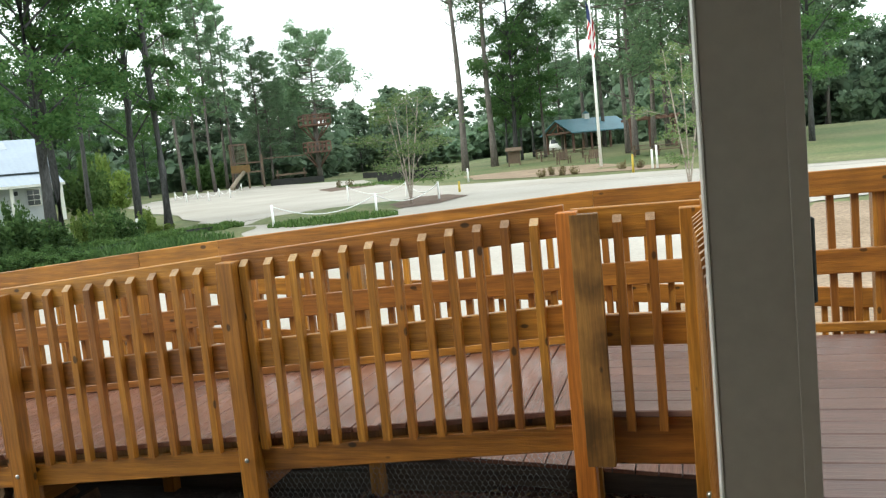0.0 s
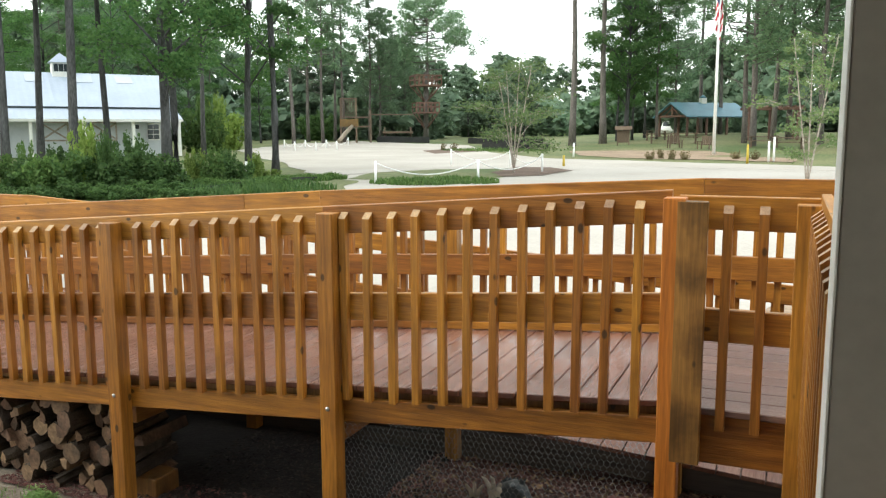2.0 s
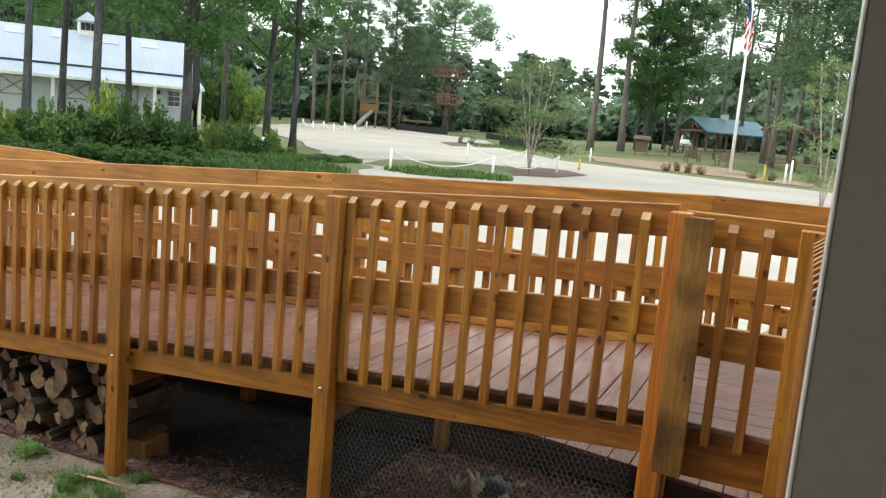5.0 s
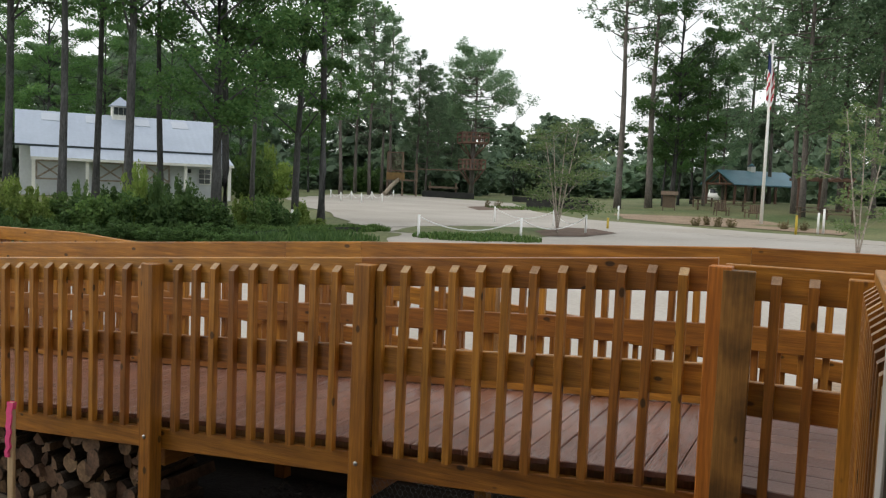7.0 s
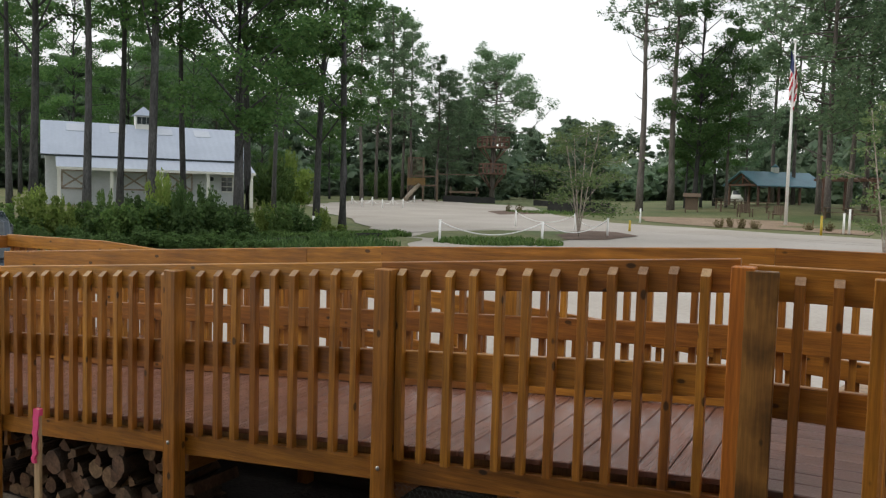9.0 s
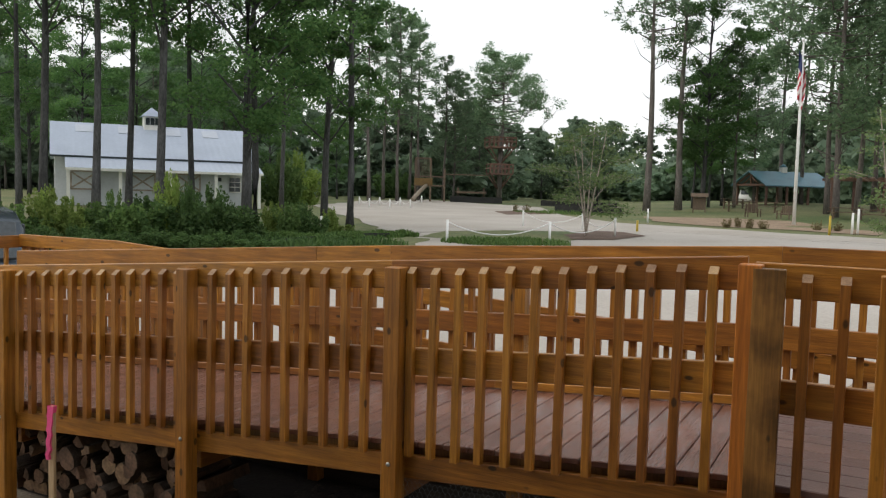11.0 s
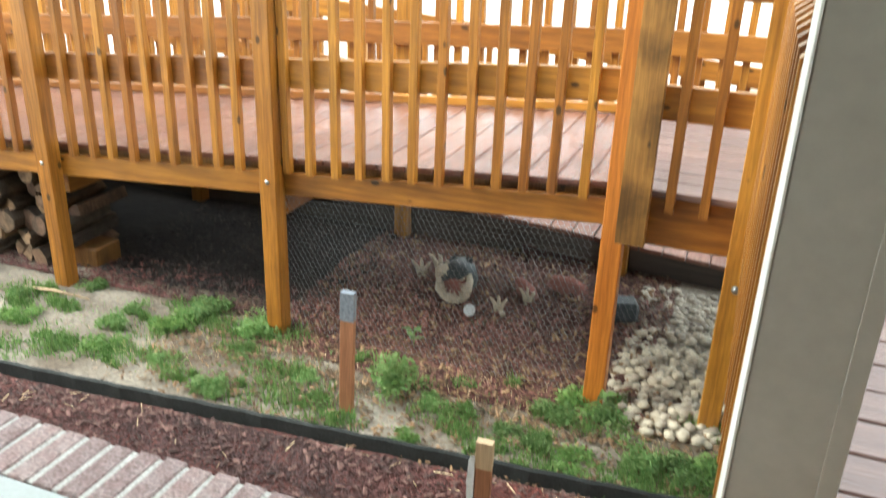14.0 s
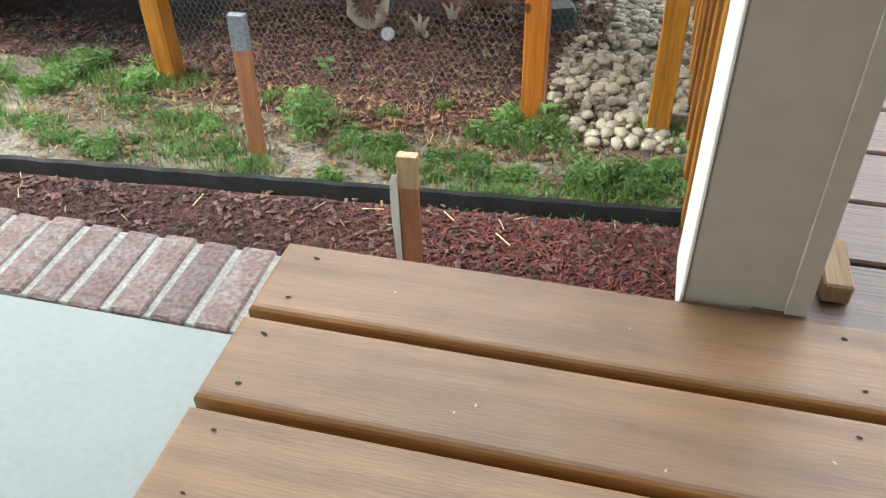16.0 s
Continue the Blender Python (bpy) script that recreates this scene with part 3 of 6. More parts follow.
flakes("mulch_chips", 42000, in_bed, 0.0052, chip, "shredded red-brown mulch chips", "mulch", 0.0, 3.2, 0.9, 2)
flakes("red_mulch_chips", 15000, in_bed_east, 0.0056, red_chip, "bright rust-red dyed mulch chips by the column", "mulch", 0.001, 3.2, 0.9, 12)
flakes("bark_bits", 2600, in_bed, 0.013, bark_bit, "flat brown bark bits on the mulch", "bark", 0.003, 1.9, 0.6, 21)
flakes("pine_straw", 80, in_bed, 0.0034, straw, "pale dry straw bits lying on the mulch", "straw", 0.012, 16, 0.4, 3)
flakes("mulch_chips_under_ramp", 14000, under_ramp, 0.0105, old_chip, "old mulch strewn under the ramp", "mulch", 0.0, 2.6, 0.9, 4)
flakes("ramp_litter", 1500, under_ramp, 0.014, litter, "tan dead leaves on the mulch under the ramp", "leaf litter", 0.008, 2.0, 1.0, 14)
flakes("dark_litter", 2600, lambda u, v: (-3.6 + 1.55 * u, 3.75 + 1.3 * v, 0.186), 0.012, shade_chip, "litter coloured dark for the shade under the ramp", "leaf litter", 0.0, 2.0, 0.9, 15)
flakes("leaf_litter", 2600, lambda u, v: (-4.6 + 2.6 * u, 3.62 + 0.4 * v * v + 0.05 * u, 0.184), 0.011, chip, "dead leaves and bark bits at the ramp's edge", "leaf litter", 0.0, 2.2, 0.8, 8)
flakes("dead_leaves", 3200, lambda u, v: (-2.6 + 2.9 * u, 3.2 + 0.75 * (v - 0.5) * abs(v - 0.5) * 2 + 0.2 * v, 0.184), 0.011, litter, "brown dead leaf bits between soil and mulch", "leaf litter", 0.0, 2.0, 0.8, 28)
flakes("soil_crumbs", 5000, lambda u, v: (-4.6 + 5.0 * u, 2.9 + 0.9 * v, 0.176), 0.006, tan_soil, "crumbs of sandy soil and leaf litter", "soil", 0.0, 1.5, 0.5, 5)

# ---- porch ----
slab = tagged(part("floor", box(-8, 3, -2.4, 1.316, 0.1, 1.146, 0.004), concrete), "pale smooth concrete porch slab", "floor", kind="structure")
edge = tagged(part("porch_edging", box(-8, 3, 1.321, 1.487, 0.1, 1.1428, 0.002), mortar), "mortared brick edge of the porch", "brick edging", kind="structure")
bm = box(-0.0268, 0.0268, -0.087, 0.087, -0.06, 0, 0.004)
brick_mesh = bpy.data.meshes.new("brick")
bm.to_mesh(brick_mesh)
bm.free()
brick_mesh.materials.append(brick_red)
rb = random.Random(4)
for i in range(122):
    share("brick", brick_mesh, edge, pose(-0.5905 - 0.0656 * (i - 10), 1.4075 + rb.uniform(-0.003, 0.003), 1.147 + rb.uniform(-0.0015, 0.002), rb.uniform(-0.6, 0.6), rb.uniform(-0.8, 0.8), rb.uniform(-0.8, 0.8)))
# Wall and ceiling stay out of view; sized to block sky light.
tagged(part("wall_south", box(-4.6, 9, -2.6, -2.4, 0.1, 3.4, 0.0), siding), "unseen pale siding wall, added to shade the porch", "wall", kind="structure")
tagged(part("ceiling", box(-4.6, 9, -2.6, 1.75, 3.4, 3.55, 0.0), white_paint), "unseen painted porch ceiling, added to shade the column", "ceiling", kind="structure")

deck_step = thing("step_deck", "brown-stained wooden boards laid over the porch slab", "deck")
part("sleeper", box(-0.46, -0.41, -0.6, 1.44, 1.1465, 1.168, 0.002), step_x, deck_step)
part("sleeper", box(0.6, 0.65, -0.6, 1.44, 1.1465, 1.168, 0.002), step_x, deck_step)
bm = box(-1.365, 1.365, -0.0695, 0.0695, -0.036, 0, 0.0)
bmesh.ops.bevel(bm, geom=[e for e in bm.edges if e.verts[0].co.z > -0.01 and e.verts[1].co.z > -0.01], offset=0.009, segments=3, profile=0.5, affect="EDGES")
for f in bm.faces:
    f.material_index = 1 if abs(f.normal.z) < 0.75 else 0
me = bpy.data.meshes.new("deck_board")
bm.to_mesh(me)
bm.free()
me.materials.append(step_x)
me.materials.append(step_side)
nail_spots = []
for i in range(14):
    x0 = -0.525 + rb.uniform(0, 0.012)
    y0 = 1.383 - 0.1515 * i
    share("deck_board", me, deck_step, pose(x0 + 1.365, y0, 1.205 + rb.uniform(-0.001, 0.001)))
    for xs in (0.045, 0.74):
        for dy in (-0.042, 0.04):
            nail_spots.append((x0 + xs + rb.uniform(-0.01, 0.01), y0 + dy, 1.2064))
bm = bmesh.new()
for p in nail_spots:
    bmesh.ops.create_circle(bm, cap_ends=True, segments=7, radius=0.0031, matrix=Matrix.Translation(p) @ pose(0, 0, 0, 0, 0, rb.uniform(-40, 40)) @ Matrix.Diagonal((rb.uniform(0.9, 2.0), rb.uniform(0.5, 0.9), 1, 1)))
tagged(part("screw_heads", bm, screw_hole, deck_step, "dark countersunk screw holes"), kind="stuff")

bm = bmesh.new()
for i in range(70):
    y = 1.383 - 0.1515 * rb.randrange(12) + rb.uniform(-0.055, 0.055)
    bmesh.ops.create_circle(bm, cap_ends=True, segments=6, radius=rb.uniform(0.0008, 0.0024), matrix=Matrix.Translation((rb.uniform(-0.45, 1.1), y, 1.2062)) @ pose(0, 0, 0, 0, 0, rb.uniform(0, 180)) @ Matrix.Diagonal((rb.uniform(1.0, 1.8), 0.8, 1, 1)))
tagged(part("paint_flecks", bm, paint_fleck, deck_step, "pale paint flecks"), kind="stuff")

column = thing("porch_column", "cream painted square porch column on the deck", "column", at=(0.0965, 1.53, 1.206))
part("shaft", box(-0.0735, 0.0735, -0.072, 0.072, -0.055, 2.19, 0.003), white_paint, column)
# White sheet over the left side: its sky light is put into the colour.
part("corner_board", box(-0.0775, -0.0735, -0.074, 0.074, -0.055, 2.19, 0.001), white_trim, column, "left side of the column, coloured whiter for sky light")
part("corner_board", box(0.05, 0.0775, -0.0765, -0.0725, -0.055, 2.19, 0.001), white_paint, column)
part("latch_plate", box(0.0785, 0.09, -0.03, 0.03, 0.86, 1.0, 0.003), dark_plastic, column, "black metal latch plate")
block = tagged(part("wood_block", box(-0.018, 0.018, -0.05, 0.05, 0, 0.03, 0.003), raw_block), "cut end of a brown timber block beside the column", "wood block")
block.location = (0.208, 1.535, 1.206)

# ---- ramp ----
SLOPE = 0.072


def deck_z(x):
    return 1.205 - SLOPE * min(max(-0.5 - x, 0), 5.5)


def deck2_z(x):
    return 0.809 - 0.07 * max(x + 6.8, 0)


def board_mesh(name, length, axis, material):
    h = length / 2
    b = box(-h, h, -0.0695, 0.0695, -0.03, 0, 0.004) if axis == "x" else box(-0.0665, 0.0665, -h, h, -0.03, 0, 0.004)
    mesh = bpy.data.meshes.new(name)
    b.to_mesh(mesh)
    b.free()
    mesh.materials.append(material)
    return mesh


def sloped(name, x0, x1, z0, z1, y0, y1, tall, material, parent, over=0.0):
    """A plank on edge from (x0, z0) to (x1, z1), its top at z; ends are cut plumb."""
    bm = bmesh.new()
    n = 10
    prev = None
    for i in range(n + 1):
        f = i / n
        x, z = x0 + (x1 - x0) * f, z0 + (z1 - z0) * f
        c = 0.004
        ring = [bm.verts.new((x, yy, z + dz)) for yy, dz in ((y0, -tall + c), (y0 + c, -tall), (y1 - c, -tall), (y1, -tall + c), (y1, -c), (y1 - c, 0), (y0 + c, 0), (y0, -c))]
        if prev:
            for k in range(8):
                bm.faces.new((prev[k], prev[(k + 1) % 8], ring[(k + 1) % 8], ring[k]))
        else:
            bm.faces.new(ring)
        prev = ring
    bm.faces.new(prev[::-1])
    bmesh.ops.recalc_face_normals(bm, faces=bm.faces)
    # origin at the plank's own middle, so the grain differs from plank to plank
    mid = Vector(((x0 + x1) / 2, (y0 + y1) / 2, (z0 + z1) / 2))
    bmesh.ops.translate(bm, vec=-mid, verts=bm.verts)
    ob = part(name, bm, material, parent)
    ob.location = mid
    return ob


BAL_LEN = 0.935
bm = box(-0.019, 0.019, -0.019, 0.019, -BAL_LEN, 0, 0.0)
for v in bm.verts:
    if v.co.z > -0.01 and v.co.y < 0:
        v.co.z -= 0.03
bmesh.ops.bevel(bm, geom=[e for e in bm.edges if abs(e.verts[0].co.z - e.verts[1].co.z) > 0.3], offset=0.002, segments=1, affect="EDGES")
bal_mesh = bpy.data.meshes.new("baluster")
bm.to_mesh(bal_mesh)
bm.free()
bal_mesh.materials.append(wood_z)
bal_mesh.materials.append(end_grain)
for f in bal_mesh.polygons:
    if f.normal.z > 0.4:
        f.material_index = 1


def post_part(parent, x, y, top, foot=0.12, material=None, w=0.0445):
    ob = part("post", box(-w, w, -w, w, foot - top, 0, 0.004), material or wood_z, parent)
    ob.location = (x, y, top)
    return ob


def bolt(parent, x, y, z):
    bm = bmesh.new()
    bmesh.ops.create_uvsphere(bm, u_segments=10, v_segments=6, radius=0.012, matrix=Matrix.Diagonal((1, 0.55, 1, 1)))
    bmesh.ops.create_cone(bm, cap_ends=True, segments=12, radius1=0.018, radius2=0.018, depth=0.003, matrix=pose(0, 0.004, 0, 90))
    ob = part("bolt", bm, steel, parent, "domed steel bolt head")
    ob.location = (x, y, z)


def railing(label, spans, ks, posts, y_in, out, top, group="ramp railings", k0=-1.915, pitch=0.1288):
    """A railing along x. out is -1 where its outer side faces -y. spans: the straight stretches of its rails."""
    r = thing("ramp_railing", label, "railing", group)
    y_a, y_b = sorted((y_in, y_in + out * 0.038))
    for x0, x1 in spans:
        sloped("top_rail", x0, x1, top(x0), top(x1), y_a, y_b, 0.138, wood_x, r)
        sloped("middle_rail", x0, x1, top(x0) - 0.435, top(x1) - 0.435, y_a, y_b, 0.135, wood_x, r)
    yb = y_in + out * (0.038 + 0.0195)
    for x in [k0 + pitch * k if isinstance(k, int) else k for k in ks]:
        share("baluster", bal_mesh, r, pose(x + rb.uniform(-0.004, 0.004), yb, top(x) - 0.035 + rb.uniform(-0.006, 0.006), 0, rb.uniform(-0.5, 0.5), 0 if out < 0 else 180))
    for x in posts:
        post_part(r, x, y_in + out * (0.038 + 0.046), top(x) - 0.03)
    return r


def along(points, x):
    """Height at x on a line bent at the given (x, z) points."""
    for (x0, z0), (x1, z1) in zip(points, points[1:]):
        if x <= x1 or (x1, z1) == points[-1]:
            return z0 + (z1 - z0) * (x - x0) / (x1 - x0)


def near_top(x):
    return deck_z(x) + 0.908


def far_top(x):
    return along(((-7.1, 1.696), (-3.0, 1.963), (-0.5, 2.092), (2.2, 2.105)), x)


def outer_top(x):
    return along(((-8.75, 1.731), (-7.2, 1.735), (-3.0, 1.496), (2.2, 1.135)), x)


near_posts = [-2.113, -3.495, -5.11, -6.3, -7.5, -8.61]
near = railing("honey-stained pine railing beside the sloping ramp", [(-0.5, -2.17), (-2.172, -6.0), (-6.002, -8.75)],
               [k for k in range(-53, 11) if min(abs(k * 0.1288 - 1.915 - p) for p in (-2.113, -3.495, -5.11, -6.3, -7.5, -8.61)) > 0.062], near_posts, 3.676, -1, near_top)
for x in near_posts:
    bolt(near, x - 0.001, 3.676 - 0.038 - 0.0925, deck_z(x) - 0.094)
post_part(near, -0.48, 3.60, 2.085, 0.1, wood_red)
far = railing("honey-stained pine railing between the two ramp runs", [(2.2, -0.5), (-0.502, -3.0), (-3.002, -3.62), (-3.624, -6.97)],
              [-0.458 + 0.1235 * k for k in range(21)] + [-0.785 - 0.1312 * k for k in range(9)] + [-2.274 - 0.1295 * k for k in range(36)], [-0.62, -2.06, -3.66, -5.2, -6.6, 1.03, 2.05], 4.985, 1, far_top)
outer = railing("honey-stained pine railing on the lower ramp run", [(-8.75, -7.2), (-7.202, -3.0), (-3.004, 2.2)],
                range(-53, 32), [-8.5, -7.3, -6.1, -4.9, -3.7, -2.5, -1.3, -0.1, 1.1, 2.1], 6.27, 1, outer_top)

# short level railing on the landing, and the one that runs back to the porch
land = thing("landing_railing", "honey-stained pine railing at the landing corner", "railing", "ramp railings")
sloped("top_rail", -0.47, 0.06, 2.091, 2.091, 3.64, 3.678, 0.138, wood_x, land)
sloped("middle_rail", -0.47, 0.06, 1.625, 1.625, 3.64, 3.678, 0.138, wood_x, land)
for x in (-0.275, -0.139):
    share("baluster", bal_mesh, land, pose(x, 3.6195, 2.055, 0, 0, 0))
ob = part("face_board", box(-0.061, 0.061, -0.019, 0.019, -1.1, 0, 0.004), wood_brown, land, "darker weathered face board")
ob.location = (-0.409, 3.573, 2.074)
post_part(land, 0.022, 3.60, 2.07, 0.1, wood_z)
bolt(land, 0.03, 3.552, 0.86)
back = thing("walkway_railing", "honey-stained pine railing from the landing to the porch column", "railing", "ramp railings")
for z in (2.11, 1.675):
    part("top_rail" if z > 2 else "middle_rail", box(0.062, 0.1, 1.63, 3.638, z - 0.138, z, 0.004), wood_y, back)
for i in range(14):
    share("baluster", bal_mesh, back, pose(0.0425, 1.72 + 0.1288 * i, 2.07, 0, 0, -90))
part("rim_joist", box(0.062, 0.1, 1.63, 3.638, 0.96, 1.172, 0.004), wood_y, back)
end_rail = thing("landing_end_railing", "honey-stained pine railing closing the lower landing", "railing", "ramp railings")
for z in (1.717, 1.282):
    part("rail", box(-8.79, -8.752, 3.6, 6.31, z - 0.138, z, 0.004), wood_y, end_rail)
for i in range(20):
    share("baluster", bal_mesh, end_rail, pose(-8.81, 3.7 + 0.1288 * i, 1.68, 0, 0, -90))
post_part(end_rail, -8.72, 6.36, 1.69)
right_rail = thing("landing_side_railing", "honey-stained pine railing on the far side of the landing", "railing", "ramp railings")
for z in (2.11, 1.675):
    part("rail", box(2.202, 2.24, 1.63, 5.0, z - 0.138, z, 0.004), wood_y, right_rail)
for i in range(25):
    share("baluster", bal_mesh, right_rail, pose(2.26, 1.72 + 0.1288 * i, 2.07, 0, 0, 90))

# decks of landing and ramp runs
landing = thing("ramp_landing", "red-brown stained deck boards of the upper landing", "deck")
short_b, long_b = board_mesh("deck_board", 2.08, "x", deck_x), board_mesh("deck_board", 2.68, "x", deck_x)
for i in range(24):
    y = 1.505 + 0.1455 * i
    if y < 3.62:
        share("deck_board", short_b, landing, pose(1.145, y, 1.205 + rb.uniform(-0.001, 0.001)))
    else:
        share("deck_board", long_b, landing, pose(0.855, y, 1.205 + rb.uniform(-0.001, 0.001)))
sloped("rim_joist", -0.46, 0.06, 1.172, 1.172, 3.645, 3.683, 0.215, wood_x, landing)
sloped("rim_joist", -0.5, 2.2, 1.172, 1.172, 4.99, 5.02, 0.2, wood_x, landing)
sloped("kick_board", -0.5, 2.2, 1.262, 1.262, 4.945, 4.983, 0.05, wood_x, landing)
for x in (0.5, 1.1, 1.7):
    part("joist", box(x, x + 0.038, 1.63, 4.98, 0.97, 1.172, 0.0), wood_y, landing)
upper = thing("upper_ramp", "red-brown stained deck boards of the upper ramp run", "ramp")
cross = board_mesh("deck_board", 1.34, "y", deck_y)
for i in range(59):
    x = -0.5535 - 0.139 * i
    tilt = -math.degrees(math.atan(SLOPE)) if -6.0 < x < -0.5 else 0
    share("deck_board", cross, upper, pose(x, 4.325, deck_z(x) + rb.uniform(-0.001, 0.001), 0, tilt, 0))
for x0, x1 in ((-0.5, -2.17), (-2.172, -6.0), (-6.0, -8.7)):
    sloped("rim_joist", x0, x1, deck_z(x0) - 0.068, deck_z(x1) - 0.068, 3.641, 3.679, 0.118, wood_x, upper)
    sloped("joist", x0, x1, deck_z(x0) - 0.033, deck_z(x1) - 0.033, 3.7, 3.735, 0.15, wood_brown, upper)
    sloped("rim_joist", x0, x1, deck_z(x0) - 0.033, deck_z(x1) - 0.033, 4.97, 4.995, 0.115, wood_x, upper)
    sloped("kick_board", x0, x1, deck_z(x0) + 0.055, deck_z(x1) + 0.055, 4.945, 4.983, 0.05, wood_x, upper)
    sloped("joist", x0, x1, deck_z(x0) - 0.033, deck_z(x1) - 0.033, 4.3, 4.338, 0.115, wood_x, upper)
for x in near_posts[:4]:
    part("beam", box(x - 0.019, x + 0.019, 3.69, 4.96, deck_z(x) - 0.30, deck_z(x) - 0.152, 0.003), wood_y, upper)
lower = thing("lower_ramp", "red-brown stained deck boards of the lower ramp run", "ramp")
cross2 = board_mesh("deck_board", 1.19, "y", deck_y)
for i in range(77):
    x = -8.65 + 0.139 * i
    tilt = math.degrees(math.atan(0.07)) if x > -6.8 else 0
    share("deck_board", cross2, lower, pose(x, 5.67, deck2_z(x) + rb.uniform(-0.001, 0.001), 0, tilt, 0))
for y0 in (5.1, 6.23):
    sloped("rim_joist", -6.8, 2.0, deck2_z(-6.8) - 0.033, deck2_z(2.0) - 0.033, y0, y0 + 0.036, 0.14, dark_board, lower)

# Skirting is assumed: near-black boards added to keep light out from behind.
skirt = thing("ramp_skirting", "near-black boards assumed to close the space below the ramp", "skirting")
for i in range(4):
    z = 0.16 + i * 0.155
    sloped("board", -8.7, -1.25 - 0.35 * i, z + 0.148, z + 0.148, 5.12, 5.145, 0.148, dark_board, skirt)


# ---- trees ----
def leaves_mesh(name, centres, spread, count, size, material, seed, flat=1.0, slim=0.6):
    """Many small leaf-tuft quads round the clump centres."""
    rg = np.random.default_rng(seed)
    c = np.array(centres, float)
    pick = rg.integers(0, len(c), count)
    off = rg.normal(0, 1, (count, 3))
    off /= np.maximum(np.linalg.norm(off, axis=1, keepdims=True), 1e-6)
    off *= rg.random((count, 1)) ** 0.45
    pos = c[pick] + off * np.array([1, 1, flat]) * spread * rg.uniform(0.6, 1.2, (len(c), 1))[pick]
    a = rg.normal(0, 1, (count, 3))
    a[:, 2] *= 0.6
    a /= np.linalg.norm(a, axis=1, keepdims=True)
    b = np.cross(a, rg.normal(0, 1, (count, 3)))
    b /= np.maximum(np.linalg.norm(b, axis=1, keepdims=True), 1e-6)
    s = size * rg.uniform(0.6, 1.4, (count, 1))
    v = np.stack([pos - a * s, pos + b * s * slim, pos + a * s, pos - b * s * slim], 1).reshape(-1, 3)
    f = np.arange(count * 4).reshape(-1, 4)
    return mesh_of(name, v.tolist(), f.tolist(), material)


def broad_kind(seed, height, base, radius, r0, count, size, leaf=None, bark=None, stems=1, lean_most=0.02):
    """Trunk and crown meshes of a broad-leaved tree: rising limbs that end in flat sprays of leaves."""
    rg = random.Random(seed)
    bm, centres = bmesh.new(), []
    for s in range(stems):
        lean = rg.uniform(-lean_most, lean_most) + (0.12 * (s - (stems - 1) / 2) if stems > 1 else 0)
        lean2 = rg.uniform(-lean_most, lean_most)
        top = height * rg.uniform(0.86, 0.95)
        wave = 0.05 * min(1.0, height / 12)
        pts = [(lean * z + wave * math.sin(z * 0.5 + seed + s), lean2 * z + wave * math.cos(z * 0.4 + s), z) for z in [top * i / 8 for i in range(9)]]
        tube(pts, [r0 * (1.25 if i == 0 else 1) * (1 - i / 9.5) + 0.01 for i in range(9)], 8, bm)
        n = int(36 / stems)
        for i in range(n):
            f = i / n
            z = base + (height - base) * (f ** 0.9)
            prof = math.sin(math.pi * min(1, 0.18 + 0.82 * f)) ** 0.6
            a, r = i * 2.4 + rg.random(), radius * prof * rg.uniform(0.45, 1.1)
            x0, y0 = lean * z * 0.9, lean2 * z * 0.9
            c = Vector((x0 + r * math.cos(a), y0 + r * math.sin(a), z + rg.uniform(-0.1, 0.12) * radius))
            z1 = max(base * 0.7, z - r * rg.uniform(0.4, 0.8))
            foot = Vector((lean * z1, lean2 * z1, min(z1, top * 0.92)))
            mid = (foot + c) / 2 + Vector((0, 0, 0.15 * r))
            tube([foot, mid, c], [r0 * 0.3, r0 * 0.17, 0.012], 5, bm, False)
            centres.append(tuple(c))
            for k in range(7):
                g = rg.uniform(0.45, 1.1)
                side = Vector((rg.gauss(0, 1), rg.gauss(0, 1), rg.gauss(0, 0.35))) * radius * 0.17
                tip = mid.lerp(c, g) + side
                centres.append(tuple(tip))
                if k < 3:
                    tube([mid.lerp(c, g * 0.6), tip], [r0 * 0.1, 0.006], 4, bm, False)
    me = bpy.data.meshes.new("trunk")
    bm.to_mesh(me)
    bm.free()
    me.materials.append(bark or bark_grey)
    return me, leaves_mesh("crown", centres, radius * 0.19, count, size, leaf or leaf_broad, seed, 0.6, 0.7)


